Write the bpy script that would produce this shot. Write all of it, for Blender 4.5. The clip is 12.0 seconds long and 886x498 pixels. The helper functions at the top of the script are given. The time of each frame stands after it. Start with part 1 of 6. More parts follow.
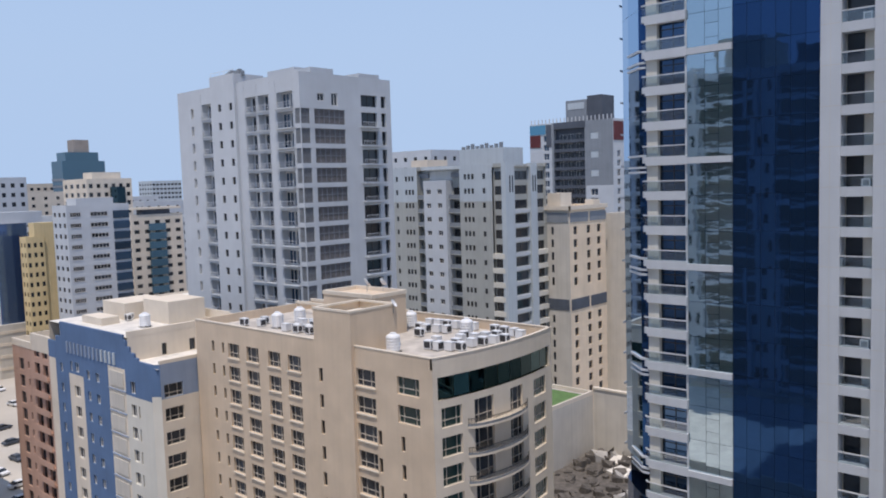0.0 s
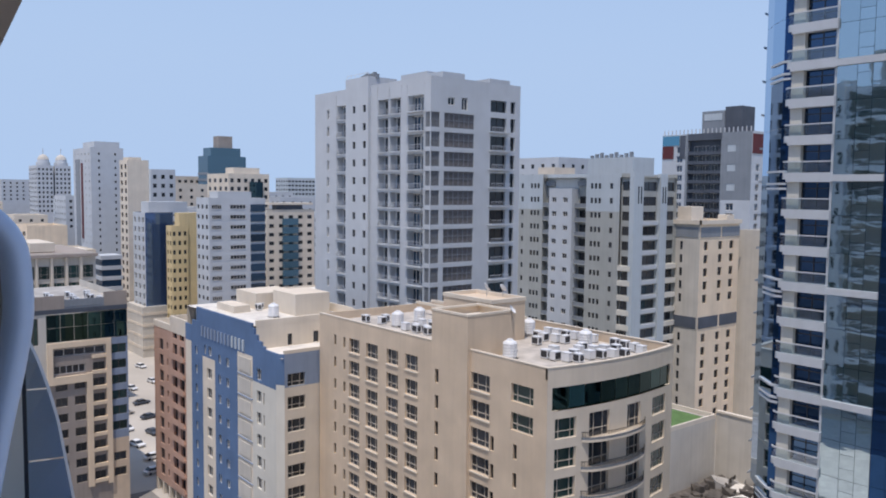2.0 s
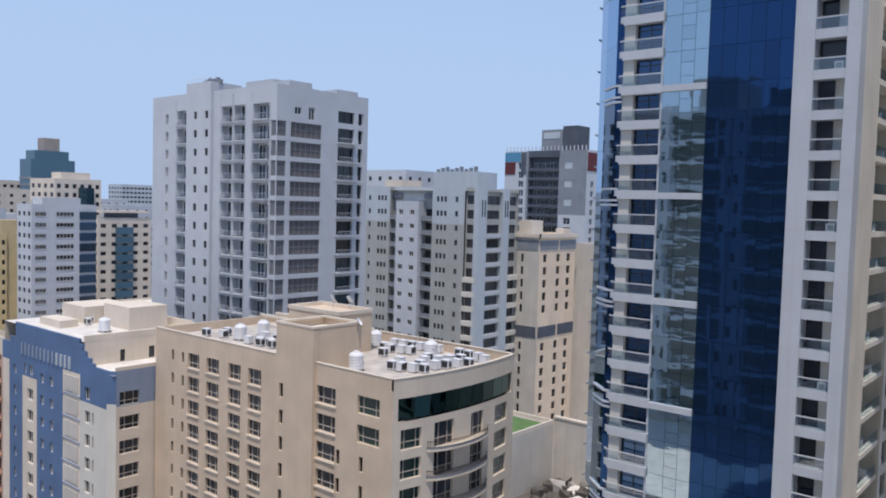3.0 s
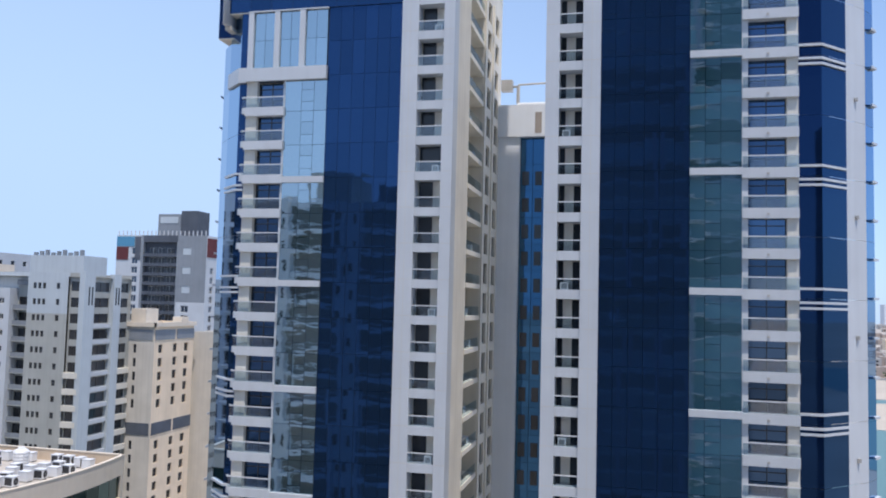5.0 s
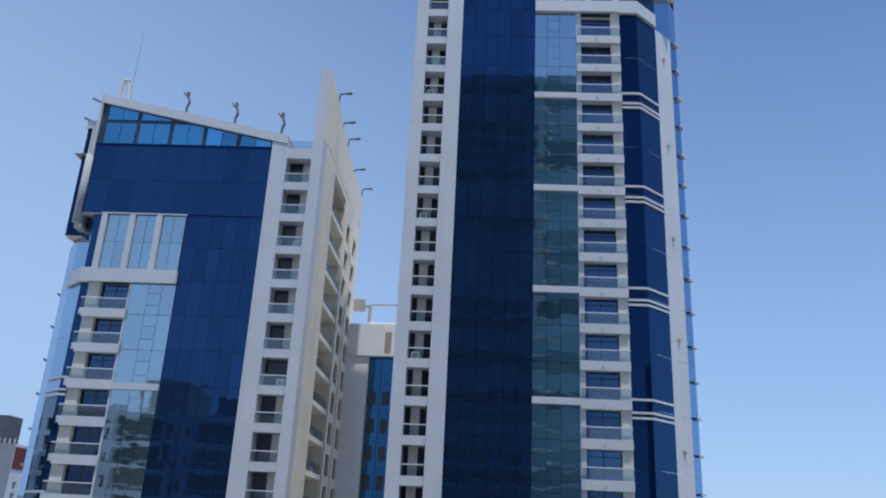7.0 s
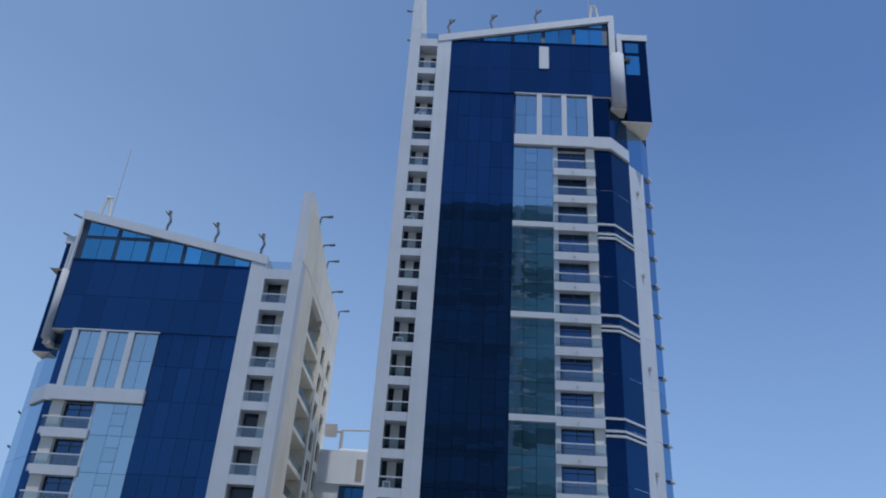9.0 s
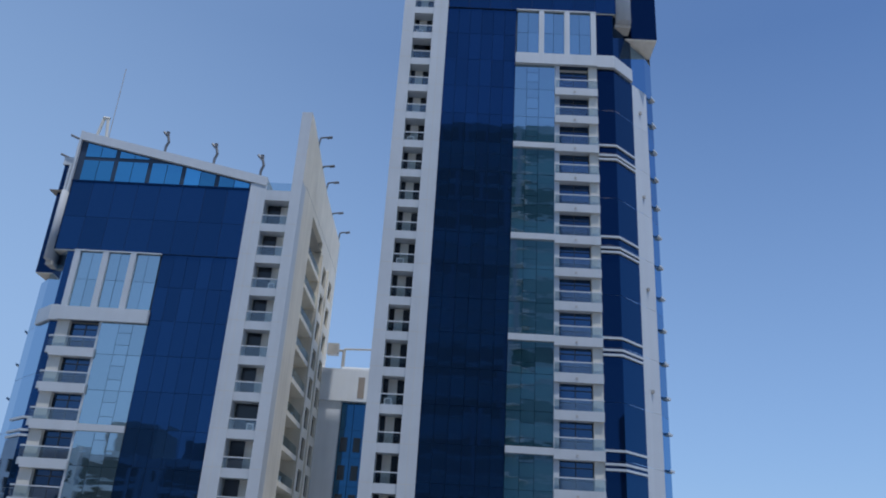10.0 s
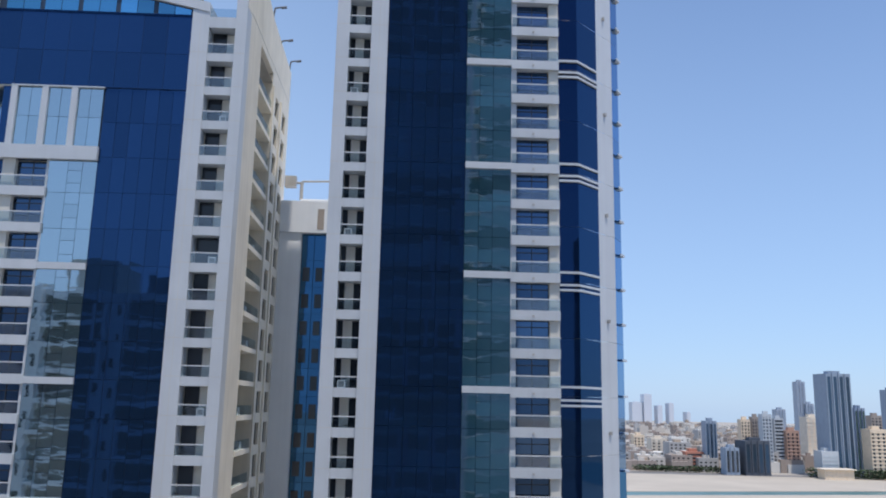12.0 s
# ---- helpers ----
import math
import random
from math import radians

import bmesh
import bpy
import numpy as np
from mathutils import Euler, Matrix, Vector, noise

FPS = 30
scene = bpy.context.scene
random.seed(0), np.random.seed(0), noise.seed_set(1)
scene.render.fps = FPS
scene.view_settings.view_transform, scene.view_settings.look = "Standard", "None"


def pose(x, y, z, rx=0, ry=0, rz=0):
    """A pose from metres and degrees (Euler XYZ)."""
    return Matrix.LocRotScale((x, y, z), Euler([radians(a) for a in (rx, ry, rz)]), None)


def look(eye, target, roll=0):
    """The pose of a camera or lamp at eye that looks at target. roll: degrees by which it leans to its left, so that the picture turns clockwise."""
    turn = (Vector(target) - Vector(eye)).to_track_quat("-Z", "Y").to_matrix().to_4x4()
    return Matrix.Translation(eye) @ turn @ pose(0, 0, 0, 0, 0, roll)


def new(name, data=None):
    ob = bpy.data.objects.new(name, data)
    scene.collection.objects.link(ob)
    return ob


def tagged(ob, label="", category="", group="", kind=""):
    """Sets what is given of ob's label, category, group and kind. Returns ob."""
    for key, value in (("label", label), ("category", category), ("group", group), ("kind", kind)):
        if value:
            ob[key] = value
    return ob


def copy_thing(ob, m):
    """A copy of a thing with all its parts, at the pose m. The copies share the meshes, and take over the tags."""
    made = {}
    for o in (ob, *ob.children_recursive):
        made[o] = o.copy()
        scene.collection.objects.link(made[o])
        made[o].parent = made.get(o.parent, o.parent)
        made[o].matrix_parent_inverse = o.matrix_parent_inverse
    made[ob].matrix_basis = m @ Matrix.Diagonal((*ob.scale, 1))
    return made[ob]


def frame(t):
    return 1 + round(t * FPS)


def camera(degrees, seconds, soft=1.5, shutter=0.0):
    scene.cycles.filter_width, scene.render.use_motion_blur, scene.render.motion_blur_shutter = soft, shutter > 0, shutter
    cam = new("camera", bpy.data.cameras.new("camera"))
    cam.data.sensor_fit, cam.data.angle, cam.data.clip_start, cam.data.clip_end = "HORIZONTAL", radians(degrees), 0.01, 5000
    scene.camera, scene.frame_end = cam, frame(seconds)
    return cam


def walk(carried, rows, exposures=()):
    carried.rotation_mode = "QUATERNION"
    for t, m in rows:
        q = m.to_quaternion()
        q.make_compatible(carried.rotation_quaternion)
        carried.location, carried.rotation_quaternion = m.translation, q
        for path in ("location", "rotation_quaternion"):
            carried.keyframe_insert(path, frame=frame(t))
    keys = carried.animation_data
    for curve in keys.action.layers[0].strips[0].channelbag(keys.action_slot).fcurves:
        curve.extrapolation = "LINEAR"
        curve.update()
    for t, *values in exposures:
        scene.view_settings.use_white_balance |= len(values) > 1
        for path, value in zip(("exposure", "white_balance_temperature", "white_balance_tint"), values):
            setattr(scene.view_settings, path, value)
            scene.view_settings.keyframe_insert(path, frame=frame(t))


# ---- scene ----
# The camera is held out over a high balcony and turns on the spot. World: y runs towards the twin towers, z up, ground at 0.
EYE, TURN = 60.0, 42.0
cam = camera(57.93, 12.0, soft=1.9)
ROWS = [  # seconds, yaw, pitch, roll
    (0.0, -0.00, -4.65, 1.76),
    (0.5, 2.90, -4.66, 2.34),
    (1.0, 5.80, -3.93, 1.04),
    (1.5, 8.82, -3.94, -0.25),
    (2.0, 8.99, -4.16, -0.60),
    (2.5, 3.63, -3.86, -1.09),
    (3.0, -1.89, -3.12, -1.61),
    (3.5, -8.78, -1.09, 0.34),
    (3.7, -11.76, -0.26, 1.67),
    (5.3, -31.52, 5.65, -2.61),
    (5.5, -33.22, 7.29, -3.00),
    (6.0, -36.30, 10.57, -3.65),
    (6.5, -38.36, 14.76, -3.59),
    (7.0, -39.71, 19.80, -2.68),
    (7.5, -40.62, 23.49, -2.31),
    (7.7, -40.66, 24.81, -2.19),
    (9.3, -41.86, 28.90, -3.54),
    (9.5, -41.76, 27.32, -3.58),
    (10.0, -41.78, 23.18, -3.33),
    (10.5, -42.34, 19.27, -2.98),
    (11.0, -42.81, 16.06, -2.29),
    (11.5, -43.42, 13.51, -1.69),
    (12.0, -44.28, 11.12, -1.20),
]
EXPOSURES = [(0.0, -0.04, 6750, 15), (3.5, 0.0, 6600, 15), (5.5, 0.34, 6450, 13), (6.0, 0.08, 6350, 12), (6.5, 0.0, 6250, 11), (7.0, -0.13, 6150, 11), (7.5, -0.26, 6050, 10), (9.5, -0.36, 5900, 10), (10.5, -0.31, 6000, 10), (12.0, 0.06, 6450, 12)]  # seconds, stops, kelvin, tint
DRIFT = {0.0: -0.19, 0.5: -0.12, 1.0: -0.02}      # the hand moves a little at first
walk(cam, [(t, pose(0, DRIFT.get(t, 0.0), EYE, 90 + pitch, roll, TURN + yaw)) for t, yaw, pitch, roll in ROWS], EXPOSURES)


# ---- sky and sun ----
SUN_YAW, SUN_HEIGHT = 212.0, 71.0          # yaw of the sun from +y, counter-clockwise, and its height
world = bpy.data.worlds.new("sky")
scene.world = world
world.use_nodes = True
wn = world.node_tree
sky = wn.nodes.new("ShaderNodeTexSky")
sky.sky_type, sky.sun_disc = "NISHITA", False
sky.sun_elevation, sky.sun_rotation = radians(SUN_HEIGHT), radians(-SUN_YAW)
sky.altitude, sky.air_density, sky.dust_density, sky.ozone_density = 0, 0.9, 0.4, 8.0
wn.nodes["Background"].inputs["Strength"].default_value = 0.165
# humid haze: a pale veil, thick at the horizon and thinner overhead
where = wn.nodes.new("ShaderNodeTexCoord")
split = wn.nodes.new("ShaderNodeSeparateXYZ")
veil = wn.nodes.new("ShaderNodeMapRange")
veil.inputs["From Min"].default_value, veil.inputs["From Max"].default_value = 0.0, 0.6
veil.inputs["To Min"].default_value, veil.inputs["To Max"].default_value = 0.85, 0.17
veil_mix = wn.nodes.new("ShaderNodeMix")
veil_mix.data_type = "RGBA"
wn.links.new(where.outputs["Generated"], split.inputs[0])
wn.links.new(split.outputs["Z"], veil.inputs["Value"])
land = wn.nodes.new("ShaderNodeMapRange")          # the haze is thicker over the town than over the sea
land.interpolation_type = "SMOOTHSTEP"
land.inputs["From Min"].default_value, land.inputs["From Max"].default_value = -0.7, 0.5
land.inputs["To Min"].default_value, land.inputs["To Max"].default_value = 0.32, -0.12
wn.links.new(split.outputs["X"], land.inputs["Value"])
thick = wn.nodes.new("ShaderNodeMath")
thick.operation, thick.use_clamp = "ADD", True
wn.links.new(veil.outputs[0], thick.inputs[0])
wn.links.new(land.outputs[0], thick.inputs[1])
wn.links.new(thick.outputs[0], veil_mix.inputs[0])
wn.links.new(sky.outputs[0], veil_mix.inputs[6])
veil_mix.inputs[7].default_value = (2.58, 3.68, 5.3, 1.0)
wn.links.new(veil_mix.outputs[2], wn.nodes["Background"].inputs["Color"])
sun_lamp = bpy.data.lights.new("sun", "SUN")
sun_lamp.energy, sun_lamp.angle, sun_lamp.color = 3.3, radians(0.53), (1.0, 0.95, 0.88)
sun = new("sun", sun_lamp)
sa = radians(SUN_YAW)
sun_to = Vector((-math.sin(sa) * math.cos(radians(SUN_HEIGHT)), math.cos(sa) * math.cos(radians(SUN_HEIGHT)), math.sin(radians(SUN_HEIGHT))))
sun.matrix_world = look(sun_to * 900, (0, 0, 0))


# ---- materials ----
def nodes_of(name):
    m = bpy.data.materials.new(name)
    m.use_nodes = True
    nt = m.node_tree
    return m, nt, nt.nodes["Principled BSDF"]


def plaster(name, colour, rough=0.85, vary=0.12, scale=0.25, bump=0.15, streak=0.10):
    """Painted render: broad stains, rain streaks running down, fine grain."""
    m, nt, p = nodes_of(name)
    tc = nt.nodes.new("ShaderNodeTexCoord")
    oi = nt.nodes.new("ShaderNodeObjectInfo")
    n1 = nt.nodes.new("ShaderNodeTexNoise")
    n1.inputs["Scale"].default_value, n1.inputs["Detail"].default_value = scale, 6
    mp = nt.nodes.new("ShaderNodeMapping")
    mp.inputs["Scale"].default_value = (1.6, 1.6, 0.05)
    n2 = nt.nodes.new("ShaderNodeTexNoise")
    n2.inputs["Scale"].default_value, n2.inputs["Detail"].default_value = 1.0, 4
    n3 = nt.nodes.new("ShaderNodeTexNoise")
    n3.inputs["Scale"].default_value, n3.inputs["Detail"].default_value = 9.0, 4
    L = nt.links.new
    L(tc.outputs["Object"], n1.inputs["Vector"])
    L(tc.outputs["Object"], mp.inputs["Vector"])
    L(mp.outputs[0], n2.inputs["Vector"])
    L(tc.outputs["Object"], n3.inputs["Vector"])
    def ramp(src, lo, hi, a, b):
        r = nt.nodes.new("ShaderNodeMapRange")
        r.inputs["From Min"].default_value, r.inputs["From Max"].default_value = lo, hi
        r.inputs["To Min"].default_value, r.inputs["To Max"].default_value = a, b
        L(src, r.inputs["Value"])
        return r.outputs[0]
    a = ramp(n1.outputs["Fac"], 0.3, 0.7, 1 - vary, 1 + vary * 0.4)
    b = ramp(n2.outputs["Fac"], 0.45, 0.75, 1.0, 1 - streak)
    c = ramp(oi.outputs["Random"], 0, 1, 1 - vary * 0.25, 1 + vary * 0.25)
    m1 = nt.nodes.new("ShaderNodeMath"); m1.operation = "MULTIPLY"
    L(a, m1.inputs[0]); L(b, m1.inputs[1])
    m2 = nt.nodes.new("ShaderNodeMath"); m2.operation = "MULTIPLY"
    L(m1.outputs[0], m2.inputs[0]); L(c, m2.inputs[1])
    v = nt.nodes.new("ShaderNodeVectorMath"); v.operation = "SCALE"
    v.inputs[0].default_value = colour
    L(m2.outputs[0], v.inputs["Scale"])
    L(v.outputs[0], p.inputs["Base Color"])
    p.inputs["Roughness"].default_value = rough
    bp = nt.nodes.new("ShaderNodeBump")
    bp.inputs["Strength"].default_value, bp.inputs["Distance"].default_value = bump, 0.02
    L(n3.outputs["Fac"], bp.inputs["Height"])
    L(bp.outputs[0], p.inputs["Normal"])
    return m


def coated(name, tint, rough=0.03, wave=0.25, vary=0.12, metal=1.0, scale=0.35, dist=0.012, body=None, share=0.12):
    """Reflective coated glass: a tinted mirror whose panes are slightly dished and differ a little."""
    m, nt, p = nodes_of(name)
    L = nt.links.new
    tc = nt.nodes.new("ShaderNodeTexCoord")
    oi = nt.nodes.new("ShaderNodeObjectInfo")
    mp = nt.nodes.new("ShaderNodeMapping")
    mp.inputs["Scale"].default_value = (0.8, 0.8, 1.9)
    n = nt.nodes.new("ShaderNodeTexNoise")
    n.inputs["Scale"].default_value, n.inputs["Detail"].default_value = scale, 1.0
    L(tc.outputs["Object"], mp.inputs["Vector"])
    L(mp.outputs[0], n.inputs["Vector"])
    bp = nt.nodes.new("ShaderNodeBump")
    bp.inputs["Strength"].default_value, bp.inputs["Distance"].default_value = wave, dist
    L(n.outputs["Fac"], bp.inputs["Height"])
    L(bp.outputs[0], p.inputs["Normal"])
    r = nt.nodes.new("ShaderNodeMapRange")
    r.inputs["To Min"].default_value, r.inputs["To Max"].default_value = 1 - vary, 1 + vary
    L(oi.outputs["Random"], r.inputs["Value"])
    v = nt.nodes.new("ShaderNodeVectorMath"); v.operation = "SCALE"
    v.inputs[0].default_value = tint
    L(r.outputs[0], v.inputs["Scale"])
    L(v.outputs[0], p.inputs["Base Color"])
    p.inputs["Metallic"].default_value, p.inputs["Roughness"].default_value = metal, rough
    if body:                                   # the tinted glass itself, under the coating
        df = nt.nodes.new("ShaderNodeBsdfDiffuse"); df.inputs["Color"].default_value = (*body, 1)
        mx = nt.nodes.new("ShaderNodeMixShader"); mx.inputs[0].default_value = share
        L(p.outputs[0], mx.inputs[1]); L(df.outputs[0], mx.inputs[2])
        L(mx.outputs[0], nt.nodes["Material Output"].inputs["Surface"])
    return m


def dark_glass(name, colour, vary=0.5, rough=0.08):
    """Window glass before a dim room: near black with a clear gloss; rooms differ."""
    m, nt, p = nodes_of(name)
    L = nt.links.new
    oi = nt.nodes.new("ShaderNodeObjectInfo")
    r = nt.nodes.new("ShaderNodeMapRange")
    r.inputs["To Min"].default_value, r.inputs["To Max"].default_value = 1 - vary, 1 + vary
    L(oi.outputs["Random"], r.inputs["Value"])
    v = nt.nodes.new("ShaderNodeVectorMath"); v.operation = "SCALE"
    v.inputs[0].default_value = colour
    L(r.outputs[0], v.inputs["Scale"])
    L(v.outputs[0], p.inputs["Base Color"])
    p.inputs["Roughness"].default_value = rough
    p.inputs["IOR"].default_value = 1.45
    return m


def clear_glass(name, tint=(0.78, 0.85, 0.89)):
    m, nt, p = nodes_of(name)
    nt.nodes.remove(p)
    tr = nt.nodes.new("ShaderNodeBsdfTransparent"); tr.inputs[0].default_value = (*tint, 1)
    gl = nt.nodes.new("ShaderNodeBsdfGlossy"); gl.inputs["Roughness"].default_value = 0.04
    mx = nt.nodes.new("ShaderNodeMixShader"); mx.inputs[0].default_value = 0.10
    nt.links.new(tr.outputs[0], mx.inputs[1]); nt.links.new(gl.outputs[0], mx.inputs[2])
    nt.links.new(mx.outputs[0], nt.nodes["Material Output"].inputs["Surface"])
    return m


M = {}
M["cream"] = plaster("cream_render", (0.67, 0.535, 0.395), vary=0.13, streak=0.06)
M["cream_light"] = plaster("pale_cream_render", (0.72, 0.635, 0.52), vary=0.10, streak=0.05)
M["white"] = plaster("white_render", (0.53, 0.56, 0.585), vary=0.07, streak=0.03)
M["panel"] = plaster("white_cladding", (0.555, 0.58, 0.60), rough=0.45, vary=0.06, streak=0.06, bump=0.04)
M["ivorywhite"] = plaster("ivory_white_render", (0.68, 0.65, 0.57), vary=0.09, streak=0.05)
M["side"] = plaster("ivory_render", (0.82, 0.76, 0.65), vary=0.10, streak=0.10)
M["bluepaint"] = plaster("blue_render", (0.10, 0.175, 0.31), vary=0.14, streak=0.06)
M["slate"] = plaster("slate_blue_render", (0.26, 0.32, 0.42), vary=0.10)
M["brown"] = plaster("brown_render", (0.52, 0.33, 0.25), vary=0.12)
M["sage"] = plaster("grey_green_render", (0.40, 0.41, 0.385), vary=0.10)
M["paleblue"] = plaster("pale_blue_render", (0.49, 0.545, 0.575), vary=0.07)
M["tan"] = plaster("tan_render", (0.80, 0.65, 0.48), vary=0.10)
M["greybeige"] = plaster("grey_beige_render", (0.60, 0.56, 0.49), vary=0.10)
M["charcoal"] = plaster("charcoal_cladding", (0.085, 0.10, 0.125), vary=0.2)
M["grey"] = plaster("grey_cladding", (0.24, 0.265, 0.29), vary=0.10)
M["red"] = plaster("maroon_cladding", (0.13, 0.03, 0.035), vary=0.15)
M["yellow"] = plaster("yellow_render", (0.70, 0.55, 0.30), vary=0.10)
M["roof"] = plaster("sun_bleached_roof", (0.74, 0.70, 0.63), vary=0.22, scale=0.5, streak=0.0)
M["roofdark"] = plaster("dusty_roof_felt", (0.42, 0.40, 0.37), vary=0.3, scale=0.5, streak=0.0)
M["sand"] = plaster("pale_sand", (0.50, 0.46, 0.40), vary=0.25, scale=0.03, streak=0.0)
M["metalwhite"] = plaster("white_enamel", (0.78, 0.79, 0.80), rough=0.4, vary=0.08, scale=1.0, streak=0.05)
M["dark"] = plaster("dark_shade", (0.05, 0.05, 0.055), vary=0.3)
M["darkframe"] = plaster("dark_bronze_frame", (0.06, 0.055, 0.05), rough=0.4, vary=0.2)
M["mesh_panel"] = plaster("grey_lattice_screen", (0.15, 0.14, 0.14), vary=0.3, scale=1.5)
M["whiteframe"] = plaster("white_frame", (0.72, 0.70, 0.66), rough=0.4, vary=0.05)
M["creamframe"] = plaster("cream_window_frame", (0.58, 0.52, 0.44), rough=0.4, vary=0.08)
M["rail"] = plaster("grey_metal_rail", (0.62, 0.63, 0.64), rough=0.4, vary=0.06)
M["aluclad"] = plaster("blue_grey_aluminium_panel", (0.60, 0.72, 0.90), rough=0.35, vary=0.06, scale=0.6, bump=0.02, streak=0.04)
M["steel"] = plaster("weathered_steel", (0.45, 0.43, 0.40), rough=0.5, vary=0.2)
M["deepblue"] = coated("deep_blue_glass", (0.022, 0.061, 0.152), vary=0.14, dist=0.0045, scale=0.7, wave=0.6, body=(0.03, 0.075, 0.16), share=0.20)
M["skyglass"] = coated("silver_blue_glass", (0.44, 0.54, 0.61), vary=0.06, wave=0.75, dist=0.0055, scale=0.7, body=(0.03, 0.13, 0.13))
M["navyglass"] = coated("navy_window_glass", (0.05, 0.09, 0.16), vary=0.3, rough=0.06, wave=0.2)
M["bluewall"] = coated("blue_curtain_glass", (0.16, 0.25, 0.42), vary=0.1, wave=0.9, dist=0.02, scale=0.5, body=(0.07, 0.12, 0.25), share=0.4)
M["tealwall"] = dark_glass("teal_curtain_glass", (0.06, 0.13, 0.18), vary=0.2, rough=0.15)
M["framebeige"] = plaster("warm_beige_cladding", (0.80, 0.64, 0.46), vary=0.08, streak=0.04)
M["teal"] = coated("teal_glass", (0.15, 0.33, 0.42), wave=0.3)
M["tealdark"] = coated("dark_teal_glass", (0.07, 0.13, 0.16), wave=0.3)
M["midblue"] = coated("mid_blue_glass", (0.10, 0.27, 0.50))
M["glass"] = dark_glass("window_glass", (0.030, 0.036, 0.045))
M["greenglass"] = dark_glass("green_tinted_glass", (0.025, 0.055, 0.050))
M["blueglass"] = dark_glass("blue_tinted_glass", (0.03, 0.06, 0.10))
M["balustrade"] = clear_glass("balustrade_glass")


# ---- building tools ----
class Mesh:
    """Collects quads and boxes; each face knows its material slot."""
    def __init__(self):
        self.v, self.f, self.m, self.mats = [], [], [], []

    def slot(self, mat):
        if mat not in self.mats:
            self.mats.append(mat)
        return self.mats.index(mat)

    def poly(self, pts, mat):
        n = len(self.v)
        self.v.extend(tuple(p) for p in pts)
        self.f.append(tuple(range(n, n + len(pts))))
        self.m.append(self.slot(mat))

    def box(self, x0, x1, y0, y1, z0, z1, mat):
        self.prism([(x0, y0), (x1, y0), (x1, y1), (x0, y1)], z0, z1, mat)

    def prism(self, plan, z0, z1, mat, top=None):
        """An upright prism over a plan; z1 may be a list, a height a corner."""
        n, k, s = len(self.v), len(plan), self.slot(mat)
        zt = z1 if isinstance(z1, (list, tuple)) else [z1] * k
        zb = z0 if isinstance(z0, (list, tuple)) else [z0] * k
        self.v.extend((x, y, z) for (x, y), z in zip(plan, zb))
        self.v.extend((x, y, z) for (x, y), z in zip(plan, zt))
        for i in range(k):
            j = (i + 1) % k
            self.f.append((n + i, n + j, n + k + j, n + k + i)); self.m.append(s)
        self.f.append(tuple(n + i for i in reversed(range(k)))); self.m.append(s)
        self.f.append(tuple(n + k + i for i in range(k))); self.m.append(self.slot(top) if top else s)

    def tube(self, a, b, r, mat, n=6):
        a, b = Vector(a), Vector(b)
        q = (b - a).to_track_quat("Z", "Y").to_matrix()
        base = len(self.v)
        for c in (a, b):
            for i in range(n):
                w = 2 * math.pi * i / n
                self.v.append(tuple(c + q @ Vector((r * math.cos(w), r * math.sin(w), 0))))
        s = self.slot(mat)
        for i in range(n):
            j = (i + 1) % n
            self.f.append((base + i, base + j, base + n + j, base + n + i)); self.m.append(s)
        self.f.append(tuple(base + i for i in reversed(range(n)))); self.m.append(s)
        self.f.append(tuple(base + n + i for i in range(n))); self.m.append(s)

    def data(self, name):
        me = bpy.data.meshes.new(name)
        me.from_pydata(self.v, [], self.f)
        for mat in self.mats:
            me.materials.append(M[mat])
        me.polygons.foreach_set("material_index", self.m)
        me.update()
        return me


def thing(name, at, label, category, group="", kind=""):
    ob = new(name)
    ob.location = at
    ob.empty_display_size = 1
    return tagged(ob, label, category, group, kind)


def part(name, mesh, parent=None, label="", at=None, turn=0.0):
    """One mesh object under a thing. With no place given the mesh is in world coordinates."""
    data = mesh.data(name) if isinstance(mesh, Mesh) else mesh
    ob = new(name, data)
    if at is not None:
        ob.matrix_basis = pose(*at, 0, 0, turn)
    if parent is not None:
        ob.parent = parent
        up, p = Matrix.Identity(4), parent
        while p is not None:
            up = p.matrix_basis.inverted() if p.parent is None else up
            p = p.parent
        ob.matrix_parent_inverse = up if parent.parent is None else Matrix.Identity(4)
    if label:
        ob["label"] = label
    if data.name in _panes:
        new("pane", _panes[data.name]).parent = ob
    return ob


class Face:
    """An upright face: s runs along it, o outwards. 'S' looks to -y, 'E' to +x, 'W' to -x, 'N' to +y."""
    def __init__(self, side, plane):
        self.side, self.plane = side, plane
        self.turn = {"S": 0, "E": 90, "N": 180, "W": -90}[side]

    def at(self, s, z, o=0.0):
        p = self.plane
        return {"S": (s, p - o, z), "E": (p + o, s, z), "W": (p - o, s, z), "N": (s, p + o, z)}[self.side]

    def box(self, mesh, s0, s1, z0, z1, o0, o1, mat):
        a, b = self.at(s0, z0, o0), self.at(s1, z1, o1)
        mesh.box(min(a[0], b[0]), max(a[0], b[0]), min(a[1], b[1]), max(a[1], b[1]), z0, z1, mat)


